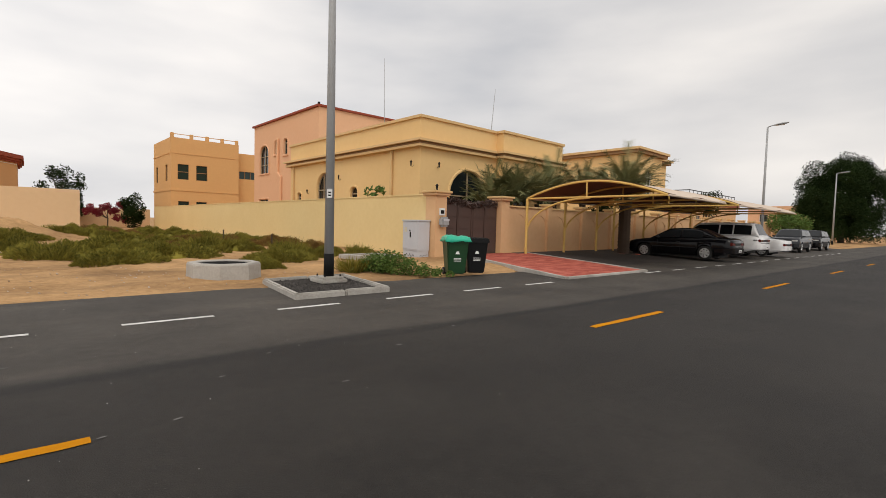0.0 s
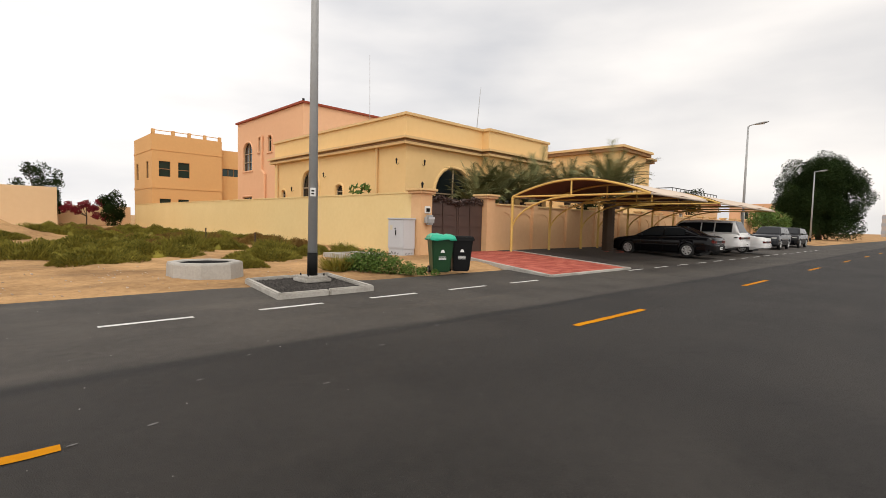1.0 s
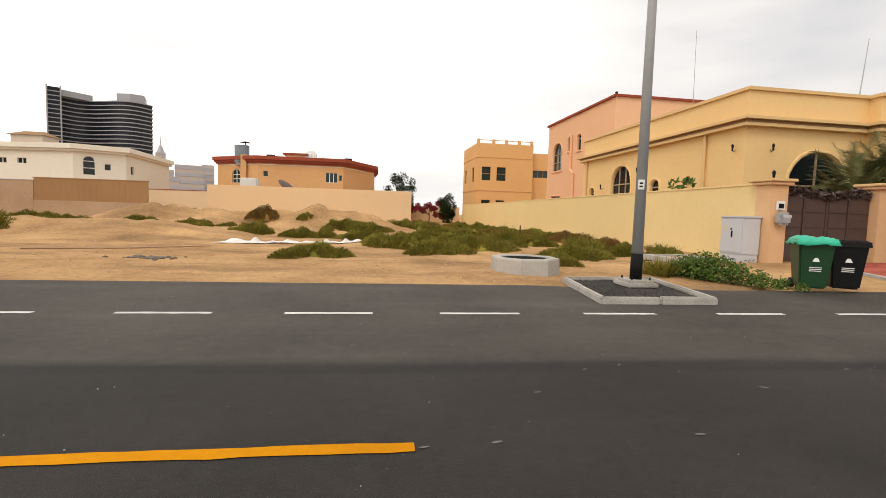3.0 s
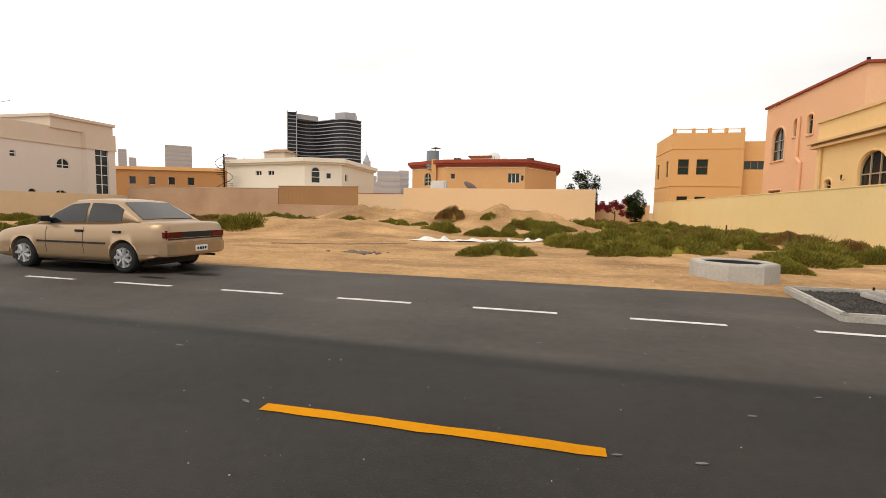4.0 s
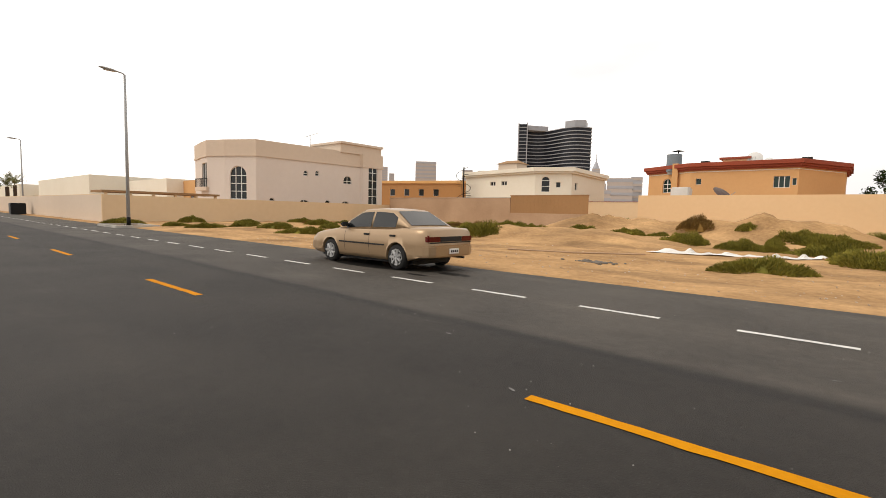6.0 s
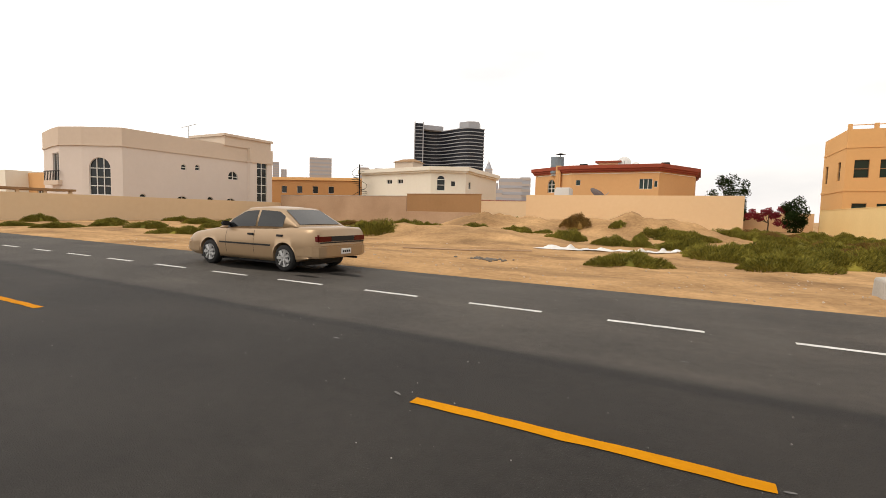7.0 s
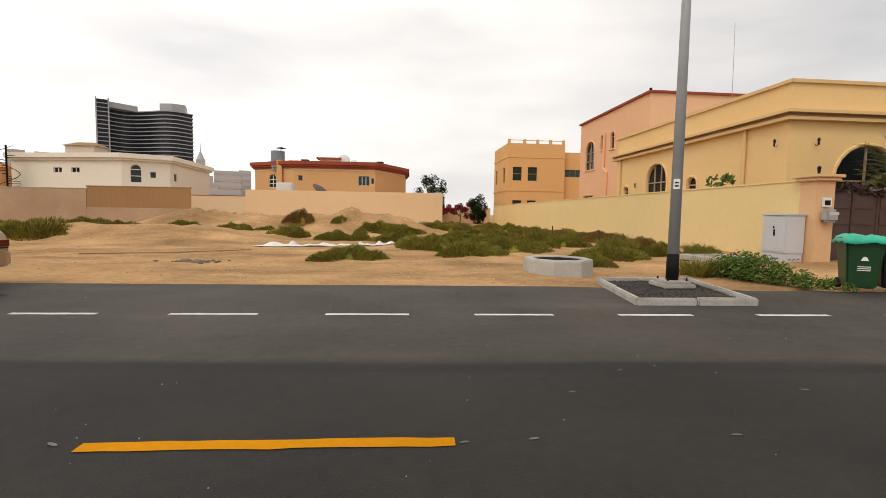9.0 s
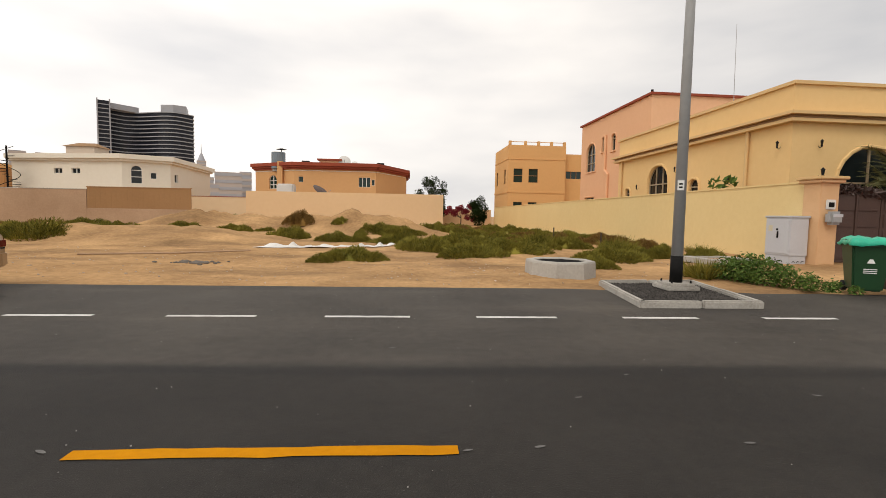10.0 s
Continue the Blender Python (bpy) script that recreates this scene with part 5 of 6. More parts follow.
BH = [(-62.5, 52), (-46.8, 57.5), (-49, 68), (-67, 64)]
house("brown_house", "brown-orange rendered flat-roofed house", BH, 0.0, 6.3, BROWN_HOUSE, bands=((0.2, 5.9, 6.35, TAN, "roof_edge"),),
      windows=tuple((0, 1.6 + 2.6 * i, 2.5 + 2.6 * i, 3.9, 5.0, False, (1, 1)) for i in range(5)))

# ---- pale grey villa ----
GV = [(-57, 21.9), (-53.2, 21.0), (-50.8, 20.6), (-48.6, 21.4), (-45.5, 23.1), (-45.5, 36.3), (-45.2, 36.5), (-45.2, 39.6), (-57, 39.6)]
gvilla = house("pale_villa", "pale grey rendered two-storey villa with tall arched windows", GV, 0.0, 8.1, GREIGE,
      bands=((0.1, 6.5, 6.7, GREIGE_TRIM, "string_course"), (0.06, 6.705, 8.14, GREIGE_TRIM, "frieze")),
      windows=((3, 0.55, 2.45, 2.2, 5.5, True, (3, 3)), (4, 5.4, 5.95, 4.95, 5.5, True, (1, 1)), (4, 6.9, 7.4, 5.05, 5.6, True, (1, 1)), (4, 10.75, 11.95, 4.4, 5.3, True, (2, 1)),
               (6, 0.9, 2.3, 2.1, 7.6, True, (2, 5)), (4, 1.4, 2.0, 1.2, 2.4, True, (1, 1)), (4, 4.8, 6.2, 1.0, 2.35, True, (2, 1)), (4, 8.2, 8.9, 1.2, 2.4, True, (1, 1)), (4, 10.3, 11.8, 1.0, 2.35, True, (2, 1)),
               (1, 0.3, 2.2, 3.2, 5.9, False, (2, 1))), frame_mat=WHITE_PAINT)
part("stair_block", prism([(-51, 33.3), (-45.3, 33.3), (-45.3, 39.5), (-51, 39.5)], 8.0, 9.1), GREIGE_TRIM, gvilla)
part("block_coping", ring_prism([(-51, 33.3), (-45.3, 33.3), (-45.3, 39.5), (-51, 39.5)], 0.18, 9.0, 9.25), GREIGE_TRIM, gvilla)
balc = part("balcony", box(-53.3, 20.35, 3.0, -50.6, 21.2, 3.4), GREIGE_TRIM, gvilla)
for i in range(10):
    part("baluster", cyl((-53.3 + 0.29 * i, 20.43, 3.4), (-53.3 + 0.29 * i, 20.43, 4.2), 0.035, n=6), CAR_TRIM, balc)
part("balcony_rail", box(-53.4, 20.38, 4.2, -50.6, 20.49, 4.28), CAR_TRIM, balc)
tagged(part("tv_antenna", tube([(-48, 31, 7.8), (-48, 31, 9.8), (-49.2, 31, 9.7), (-46.6, 31, 9.9)], 0.03), GREY_STEEL), "thin television antenna on the villa roof", "antenna")
# shed roof and low neighbours beyond the beige wall
shade = thing("shade_roof", "long low tiled canopy behind the beige wall", "canopy")
part("roof", box(-47.2, 9.8, 2.3, -44.0, 18.8, 2.46), TRIM_BROWN, shade)
for i in range(6):
    part("post", box(-44.35, 10.0 + 1.68 * i, 0, -44.15, 10.2 + 1.68 * i, 2.3), BEIGE_WALL, shade)
for x0, y0, x1, y1, h, m in ((-120, 18, -84, 34, 5.6, CREAM), (-82, 22, -66, 34, 4.8, CREAM), (-66, 24, -58, 33, 4.6, ORANGE), (-170, 16, -126, 40, 5.0, CREAM)):
    house("low_house", "low pale flat-roofed house beyond the wall", [(x0, y0), (x1, y0), (x1, y1), (x0, y1)], 0, h, m, windows=((0, 2, 3.2, 1.6, 2.8, False, (2, 1)), (1, 2, 3.2, 1.6, 2.8, False, (2, 1))))
for i, (x, y) in enumerate(((-96, 10.6), (-104, 12.5), (-112, 10.2))):
    palm((x, y, 0), 3.6 + 0.5 * i, 2.3, 22, 60 + i, "distant bushy palm along the road", 0.25)
tagged(part("skip_bin", box(-70.6, 7.6, 0.0, -69.2, 8.9, 1.25, 0.05), BIN_BLACK), "large dark waste container by the road", "waste container")

# ---- beyond the fence: neighbour house, carport, palms ----
H2 = [(38.5, 17.0), (43.5, 17.0), (43.5, 18.5), (48.0, 18.5), (48.0, 30), (38.5, 30)]
house("ochre_house", "ochre two-storey house with a projecting roof edge", H2, 0.0, 8.1, HOUSE_YELLOW, bands=((0.35, 7.75, 8.0, TRIM_BROWN, "roof_edge"), (0.5, 8.004, 8.2, TRIM_OCHRE, "roof_edge")),
      windows=((5, 2.0, 3.0, 4.6, 6.4, True, (1, 2)), (5, 9.5, 10.6, 4.6, 6.4, True, (1, 2)), (0, 1.8, 3.0, 4.4, 6.6, True, (2, 2)), (2, 1.5, 2.7, 4.4, 6.4, True, (2, 2))))
H3 = [(56, 19), (72, 19), (72, 32), (56, 32)]
h3 = house("brown_roof_house", "low house with a railed terrace and red roof", H3, 0.0, 4.9, FENCE, bands=((0.3, 4.6, 4.95, TERRACOTTA, "roof_edge"),), windows=((0, 2, 3.2, 1.6, 3.2, False, (2, 1)), (3, 2, 3.2, 1.6, 3.2, False, (2, 1))))
part("terrace_rail", tube([(56.2, 19.2, 6.0), (71.8, 19.2, 6.0)], 0.05), CAR_TRIM, h3)
part("terrace_rail", tube([(56.2, 31.8, 6.0), (56.2, 19.2, 6.0)], 0.05), CAR_TRIM, h3)
for i in range(14):
    part("rail_post", cyl((56.2 + 1.2 * i, 19.2, 4.9), (56.2 + 1.2 * i, 19.2, 6.0), 0.03, n=6), CAR_TRIM, h3)
bm = bmesh.new()
bmesh.ops.create_cone(bm, cap_ends=True, segments=4, radius1=5.0, radius2=0.1, depth=1.6, matrix=pose(52, 24, 6.0, 0, 0, 45))
tagged(part("hipped_roof", bm, TERRACOTTA), "small red hipped roof beyond the fence", "roof")
tagged(part("roof_support", box(48.9, 21, 0, 55.2, 27, 5.2), FENCE), "plain walls under the red hipped roof", "house")
house("pink_house", "small pink flat-roofed house down the road", [(108, 16), (118, 16), (118, 30), (108, 30)], 0, 6.6, PINK, windows=((3, 2, 3.4, 3.6, 5.0, False, (2, 1)),))


def carport(x0, x1, bays, label):
    """Cantilever shade: posts by the fence, curved brackets, bowed ribs, stretched fabric."""
    root = thing("carport", label, "carport", group="carports")
    ya, yb, z = 11.35, 5.4, 2.6

    def bow(t):
        return (ya + (yb - ya) * t, z + 0.62 * math.sin(math.pi * t) ** 0.9)

    n = 14
    for i in range(bays + 1):
        x = x0 + (x1 - x0) * i / bays
        part("post", cyl((x, ya, 0.05), (x, ya, z), 0.06, 0.06, 10), STEEL_YELLOW, root)
        part("rib", tube([(x, *bow(k / n)) for k in range(n + 1)], 0.045), STEEL_YELLOW, root)
        part("tie", tube([(x, ya, z), (x, yb, z)], 0.04), STEEL_YELLOW, root)
        part("king_strut", cyl((x, *bow(0.48)), (x, bow(0.48)[0], z), 0.035, n=8), STEEL_YELLOW, root)
        part("bracket", tube([(x, ya - 3.0 * (1 - math.cos(math.radians(a))), 1.1 + 1.47 * math.sin(math.radians(a))) for a in range(0, 91, 10)], 0.04), STEEL_YELLOW, root)
    m = bays * 8
    vs, fs = [], []
    for i in range(m + 1):
        u = i / m
        sag = -0.1 * math.sin(math.pi * (u * bays % 1.0)) if 0 < i < m else 0
        for k in range(n + 1):
            y, zz = bow(k / n)
            vs.append((x0 + (x1 - x0) * u, y, zz + 0.06 + sag * (0.4 + 0.6 * math.sin(math.pi * k / n))))
    for i in range(m):
        for k in range(n):
            a = i * (n + 1) + k
            fs.append((a, a + 1, a + n + 2, a + n + 1))
    # one fabric given two colours: dark underside sheet, pale top sheet
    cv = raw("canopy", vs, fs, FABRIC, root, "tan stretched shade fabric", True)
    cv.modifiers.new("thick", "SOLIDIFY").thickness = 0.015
    tops = raw("canopy_top", [(x, y, zz + 0.012) for x, y, zz in vs], fs, FABRIC_PALE, root, "pale top sheet of the fabric", True)
    for k, yy in ((0, ya), (n, yb)):
        part("edge_pipe", cyl((x0, yy, z), (x1, yy, z), 0.04, n=8), FABRIC_PALE, root)
    return root


carport(16.8, 22.7, 2, "tan fabric carport on yellow steel posts by the fence")
carport(24.5, 35.3, 3, "second tan fabric carport beside the first")

palm((23.6, 10.3, 0.05), 2.9, 2.7, 60, 2, "date palm with a thick dark trunk beside the carport", 0.3)
rim = thing("tree_surround", "low broken brick surround at the palm's foot", "tree surround", (23.6, 10.3, 0.06))
for k in range(16):
    st = part("brick", box(-0.14, -0.06, -0.03, 0.14, 0.06, 0.07 + 0.03 * (k % 3 == 0), 0.012), PAVER, rim)
    st.matrix_basis = pose(0.78 * math.cos(k * math.pi / 8), 0.78 * math.sin(k * math.pi / 8), 0, 0, 0, 90 + k * 22.5 + 6 * math.sin(k * 5))
for i, (x, y, h, c) in enumerate(((17.2, 13.8, 1.8, 1.8), (18.0, 14.6, 2.3, 2.2), (18.8, 13.9, 2.3, 2.2), (19.8, 14.3, 2.4, 2.2), (21.2, 14.0, 2.5, 2.3), (23.0, 14.3, 2.8, 2.4), (25.6, 14.0, 2.9, 2.5), (29.0, 14.4, 3.0, 2.5), (32.5, 14.2, 3.3, 2.5))):
    palm((x, y, 0.1), h, c, 44, 10 + i, "low bushy palm in the garden behind the fence")
tree("garden_tree", "small dark tree in the villa garden", (27.5, 13.6, 0.1), 4.3, clumps(9, 10, 1.6, 0.8, 2.2, 4.7, 0.5, 0.8), 1600, 0.1, TREE_LEAF, 0.1, 9)
tree("garden_tree", "light green roadside tree beyond the cars", (62, 11.0, 0.1), 4.2, clumps(12, 12, 3.6, 1.6, 1.6, 3.9, 0.7, 1.1), 3000, 0.13, BUSH_LEAF, 0.14, 12)
tree("garden_tree", "light green roadside tree beyond the cars", (70, 12.0, 0.1), 3.8, clumps(13, 10, 3.0, 1.4, 1.4, 3.7, 0.7, 1.0), 2400, 0.13, BUSH_LEAF, 0.14, 13)
tree("large_tree", "very large dense dark green roadside tree", (95.8, 13.5, 0.0), 13.6, clumps(15, 76, 5.7, 5.7, 1.6, 12.9, 1.2, 2.0) + [(0, 0, 6, 4.2), (0, 0, 8, 3.6), (0, 0, 4, 3.6)] + [(3.9 * math.cos(k), 3.9 * math.sin(k), 2.2, 2.0) for k in range(6)], 120000, 0.15, TREE_LEAF, 0.45, 15)
tree("garden_tree", "dark tree behind the ochre house", (52, 16, 0.1), 5.0, clumps(16, 10, 1.8, 1.4, 2.6, 5.4, 0.6, 0.9), 1800, 0.12, TREE_LEAF, 0.14, 16)


# ---- vehicles ----
def loft(sections, material, name, parent, closed_ends=True, label=""):
    """Skin over cross-sections, each a list of (x, y, z) for one half, mirrored."""
    vs, fs = [], []
    rings = []
    for s in sections:
        full = s + [(x, -y, z) for x, y, z in s[::-1] if abs(y) > 1e-6]
        rings.append(range(len(vs), len(vs) + len(full)))
        vs += full
    for a, b in zip(rings, rings[1:]):
        k = len(a)
        for i in range(k):
            j = (i + 1) % k
            fs.append((a[i], b[i], b[j], a[j]))
    if closed_ends:
        fs += [tuple(rings[0]), tuple(rings[-1])[::-1]]
    ob = raw(name, vs, fs, material, parent, label, True)
    bmx = bmesh.new()
    bmx.from_mesh(ob.data)
    bmesh.ops.recalc_face_normals(bmx, faces=bmx.faces)
    bmx.to_mesh(ob.data)
    bmx.free()
    return ob


def lerp_table(tab, x):
    for (a, u), (b, v) in zip(tab, tab[1:]):
        if a <= x <= b:
            return u + (v - u) * (x - a) / (b - a)
    return tab[0][1] if x < tab[0][0] else tab[-1][1]


def vehicle(label, at, turn, paint, length, width, belt, roof, roof_z, wheelbase, axle_front, wheel_r, kind="sedan", category="car", group="parked cars", sill=0.2):
    """belt: heights of bonnet, waist and boot along the length (from tail to nose); roof: four stations along the cabin."""
    root = thing("car", label, category, at, turn, group)
    L, w = length / 2, width / 2
    xf = L - axle_front
    axles = (xf, xf - wheelbase)
    arch = wheel_r + 0.055

    def half(x, z, zt):
        """Half width of the body at a station and height."""
        e = min(abs(x - L), abs(x + L))
        k = 1 - 0.13 * max(0, 1 - e / 0.34) ** 2
        return w * k * lerp_table(((sill, 0.93), (sill + 0.1, 0.965), (0.55 * zt, 1.0), (0.8 * zt, 0.99), (zt - 0.05, 0.945), (zt, 0.88)), z)

    def floor_z(x):
        z = sill + 0.05 * max(0, 1 - abs(x - L) / 0.4) + 0.17 * max(0, 1 - abs(x + L) / 0.62) ** 0.7
        for c in axles:
            if abs(x - c) < arch:
                z = max(z, wheel_r + math.sqrt(arch ** 2 - (x - c) ** 2))
        return z

    xs_ = sorted({round(-L + length * i / 40, 4) for i in range(41)} | {round(c + arch * math.cos(math.pi * j / 14), 4) for c in axles for j in range(15)} | {c + d for c in axles for d in (-arch - 0.004, arch + 0.004)})
    secs = []
    for x in xs_:
        zb, zt = floor_z(x), lerp_table(belt, x)
        zs = [max(z, zb) for z in (sill, sill + 0.1, 0.42 * zt, 0.56 * zt, 0.8 * zt, zt - 0.05)]
        secs.append([(x, 0, zb), (x, half(x, zb, zt) * 0.8, zb)] + [(x, half(x, z, zt), z) for z in zs] + [(x, half(x, zt, zt), zt), (x, w * 0.45, zt + 0.018), (x, 0, zt + 0.022)])
    body = loft(secs, paint, "body", root)
    r0, r1, r2, r3 = roof
    wb, wr = w * 0.9, w * 0.7

    def cabin_z(x):
        if x < r1:
            return lerp_table(((r0, lerp_table(belt, r0)), (r1, roof_z - 0.03)), x)
        if x > r2:
            return lerp_table(((r2, roof_z - 0.02), (r3, lerp_table(belt, r3))), x)
        return roof_z - 0.03 + 0.03 * math.sin(math.pi * (x - r1) / (r2 - r1))

    cab = []
    m = 24
    for i in range(m + 1):
        x = r0 + (r3 - r0) * i / m
        zt, zb = cabin_z(x), lerp_table(belt, x) - 0.02
        f = (zt - zb) / (roof_z - zb) if roof_z > zb else 0
        top_w = wb + (wr - wb) * max(f, 0.0)
        cab.append([(x, 0, zb), (x, wb, zb), (x, wb + (top_w - wb) * 0.55, zb + (zt - zb) * 0.6), (x, top_w, zb + (zt - zb) * 0.93), (x, top_w * 0.86, zt), (x, top_w * 0.4, zt + 0.015 * f), (x, 0, zt + 0.02 * f)])
    cabin = loft(cab, paint, "roof", root)

    def side(x, t, s):
        zt, zb = cabin_z(x), lerp_table(belt, x) - 0.02
        f = (zt - zb) / (roof_z - zb)
        top_w = wb + (wr - wb) * max(f, 0)
        z = zb + (zt - zb) * t
        y = wb + (top_w - wb) * (t / 0.6 * 0.55 if t < 0.6 else 0.55 + 0.45 * (t - 0.6) / 0.33)
        return (x, s * (y + 0.008), z)

    # side glass between pillars
    cuts = [r1 - 0.1, (r1 + r2) / 2 + 0.1, r2 - 0.0] if kind == "sedan" else [r1 + 0.05, r1 + 0.9, (r1 + r2) / 2 + 0.25, r2 + 0.05]
    spans = [(r1 - 0.2, cuts[1] - 0.03), (cuts[1] + 0.04, r2 + 0.52)] if kind == "sedan" else [(cuts[0], cuts[1] - 0.04), (cuts[1] + 0.03, cuts[2] - 0.04), (cuts[2] + 0.03, r2 + 0.45)]
    for s in (-1, 1):
        for a, b in spans:
            vs = []
            k = 8
            for i in range(k + 1):
                x = a + (b - a) * i / k
                room = cabin_z(x) - lerp_table(belt, x)
                hi = 0.84 if room > 0.22 else 0.5
                vs += [side(x, 0.12, s), side(x, 0.48, s), side(x, hi, s)]
            fs = []
            for i in range(k):
                for j in range(2):
                    p = i * 3 + j
                    fs.append((p, p + 3, p + 4, p + 1))
            raw("side_window", vs, fs, CAR_GLASS, cabin, smooth=True)
    # windscreen and rear window, laid on the sloping ends
    for name, xa, xb in (("windscreen", r3, r2), ("rear_window", r0, r1)):
        vs, fs = [], []
        for i in range(5):
            t = 0.12 + 0.8 * i / 4
            x = xa + (xb - xa) * t
            zt, zb = cabin_z(x), lerp_table(belt, x) - 0.02
            f = (zt - zb) / (roof_z - zb)
            tw = (wb + (wr - wb) * max(f, 0)) * 0.86
            for j in range(5):
                vs.append((x + (0.012 if xa > xb else -0.012), tw * (j - 2) / 2, zt + 0.018 - 0.006 * abs(j - 2)))
        for i in range(4):
            for j in range(4):
                p = i * 5 + j
                fs.append((p, p + 1, p + 6, p + 5))
        raw(name, vs, fs, CAR_GLASS, cabin, smooth=True)
    # wheels in dark arches
    for x in axles:
        for s in (-1, 1):
            wh = thing("wheel", "", "", (x, s * (w * 0.985 - 0.1), wheel_r))
            wh.parent = root
            bm = bmesh.new()
            prof = [(wheel_r * 0.68, 0.092), (wheel_r * 0.9, 0.098), (wheel_r, 0.07), (wheel_r, -0.08), (wheel_r * 0.9, -0.098)]
            lp = [[bm.verts.new((r * math.cos(2 * math.pi * i / 26), s * y, r * math.sin(2 * math.pi * i / 26))) for i in range(26)] for r, y in prof]
            for a, b in zip(lp, lp[1:]):
                for i in range(26):
                    bm.faces.new((a[i], a[(i + 1) % 26], b[(i + 1) % 26], b[i]))
            part("tyre", bm, TYRE, wh, smooth=True)
            bm = cyl((0, s * 0.05, 0), (0, s * 0.08, 0), wheel_r * 0.69, n=26)
            add_cyl(bm, (0, s * 0.08, 0), (0, s * 0.105, 0), wheel_r * 0.2, n=14)
            for k in range(7):
                a = 2 * math.pi * k / 7
                add_cyl(bm, (0.1 * wheel_r * math.cos(a), s * 0.092, 0.1 * wheel_r * math.sin(a)), (wheel_r * 0.64 * math.cos(a), s * 0.086, wheel_r * 0.64 * math.sin(a)), wheel_r * 0.11, wheel_r * 0.14, 6)
            part("rim", bm, ALLOY, wh)
            for k in range(7):
                a = 2 * math.pi * (k + 0.5) / 7
                part("rim_gap", cyl((wheel_r * 0.47 * math.cos(a), s * 0.079, wheel_r * 0.47 * math.sin(a)), (wheel_r * 0.47 * math.cos(a), s * 0.083, wheel_r * 0.47 * math.sin(a)), wheel_r * 0.085, n=8), CAR_TRIM, wh)
    zb, zt = lerp_table(belt, -L + 0.05), lerp_table(belt, -L + 0.15)
    zf = lerp_table(belt, L - 0.1)
    # rubbing strip, handles, mirrors, lamps, plate, bumpers
    for s in (-1, 1):
        part("rubbing_strip", box(xf - wheelbase + wheel_r + 0.1, s * w * 0.998, 0.5 * (sill + zt) - 0.05, xf - wheel_r - 0.1, s * (w + 0.014), 0.5 * (sill + zt) - 0.015, 0.004), CAR_TRIM, body)
        for hx in (r1 + 0.02, cuts[1] + 0.3):
            part("door_handle", box(hx - 0.3, s * w * 0.97, zt - 0.21, hx - 0.12, s * (w + 0.016), zt - 0.165, 0.008), CAR_TRIM if kind == "sedan" else CHROME, body)
        for hx in (cuts[1], r2 + 0.5) if kind == "sedan" else (r1 + 0.85, (r1 + r2) / 2 + 0.25, r2 + 0.4):
            zh = lerp_table(belt, hx)
            vs = []
            for z in (sill + 0.12, 0.3 * zh + 0.2, 0.56 * zh, 0.8 * zh, zh - 0.05):
                y = half(hx, z, zh) + 0.003
                vs += [(hx - 0.005, s * y, z), (hx + 0.005, s * y, z)]
            raw("door_gap", vs, [(2 * i, 2 * i + 1, 2 * i + 3, 2 * i + 2) for i in range(4)], CAR_TRIM, body)
        part("wing_mirror", box(r2 + 0.42, s * (w * 0.88), zt - 0.03, r2 + 0.55, s * (w + 0.1), zt + 0.08, 0.03), CAR_TRIM if kind == "sedan" else paint, body)
        part("tail_lamp", box(-L - 0.014, s * w * 0.42, zt - 0.31, -L + 0.16, s * w * 0.915, zt - 0.14, 0.03), TAIL_RED, body)
        part("headlamp", box(L - 0.24, s * w * 0.5, zf - 0.22, L + 0.008, s * w * 0.88, zf - 0.07, 0.03), LAMP_CLEAR, body)
    part("rear_panel", box(-L - 0.008, -w * 0.45, zt - 0.29, -L + 0.1, w * 0.45, zt - 0.16, 0.01), CAR_TRIM, body)
    for name, d in (("rear_bumper", -1), ("front_bumper", 1)):
        reach = L - abs(axles[0 if d > 0 else 1]) - arch - 0.03
        side_pts = [(L - reach, w * 0.992), (L - 0.32, w * 1.0), (L - 0.12, w * 0.97), (L + 0.01, w * 0.9), (L + 0.07, w * 0.7), (L + 0.09, w * 0.3)]
        pts = [(d * x, y) for x, y in side_pts] + [(d * x, -y) for x, y in side_pts[::-1]]
        pts = pts[::-1] if d > 0 else pts
        lift = 0.07 if d < 0 else 0.0
        bmp = prism(pts, sill + 0.06 + lift, sill + 0.33 + lift)
        bmesh.ops.recalc_face_normals(bmp, faces=bmp.faces)
        bmesh.ops.bevel(bmp, geom=[e for e in bmp.edges if abs(e.verts[0].co.z - e.verts[1].co.z) < 0.01], offset=0.035, segments=2, affect="EDGES")
        part(name, bmp, paint, body)
    part("bumper_gap", box(-L - 0.012, -w * 0.86, sill + 0.44, -L + 0.1, w * 0.86, sill + 0.465, 0.004), CAR_TRIM, body)
    part("grille", box(L - 0.05, -w * 0.42, zf - 0.2, L + 0.015, w * 0.42, zf - 0.07, 0.01), CAR_TRIM, body)
    pl = part("number_plate", box(-L - 0.108, -0.16, sill + 0.2, -L - 0.088, 0.16, sill + 0.32, 0.004), WHITE_PAINT, body, "white plate with plain dark bars")
    for k in range(4):
        part("dark_bar", box(-L - 0.112, -0.12 + 0.065 * k, sill + 0.235, -L - 0.1085, -0.075 + 0.065 * k, sill + 0.285), BLACK_PAINT, pl)
    part("exhaust", cyl((-L - 0.05, -w * 0.5, sill + 0.09), (-L + 0.4, -w * 0.5, sill + 0.09), 0.025, n=10), CAR_TRIM, body)
    part("underbody", box(-L + 0.6, -w * 0.72, sill - 0.08, L - 0.25, w * 0.72, sill + 0.3), CAR_TRIM, body)
    return root


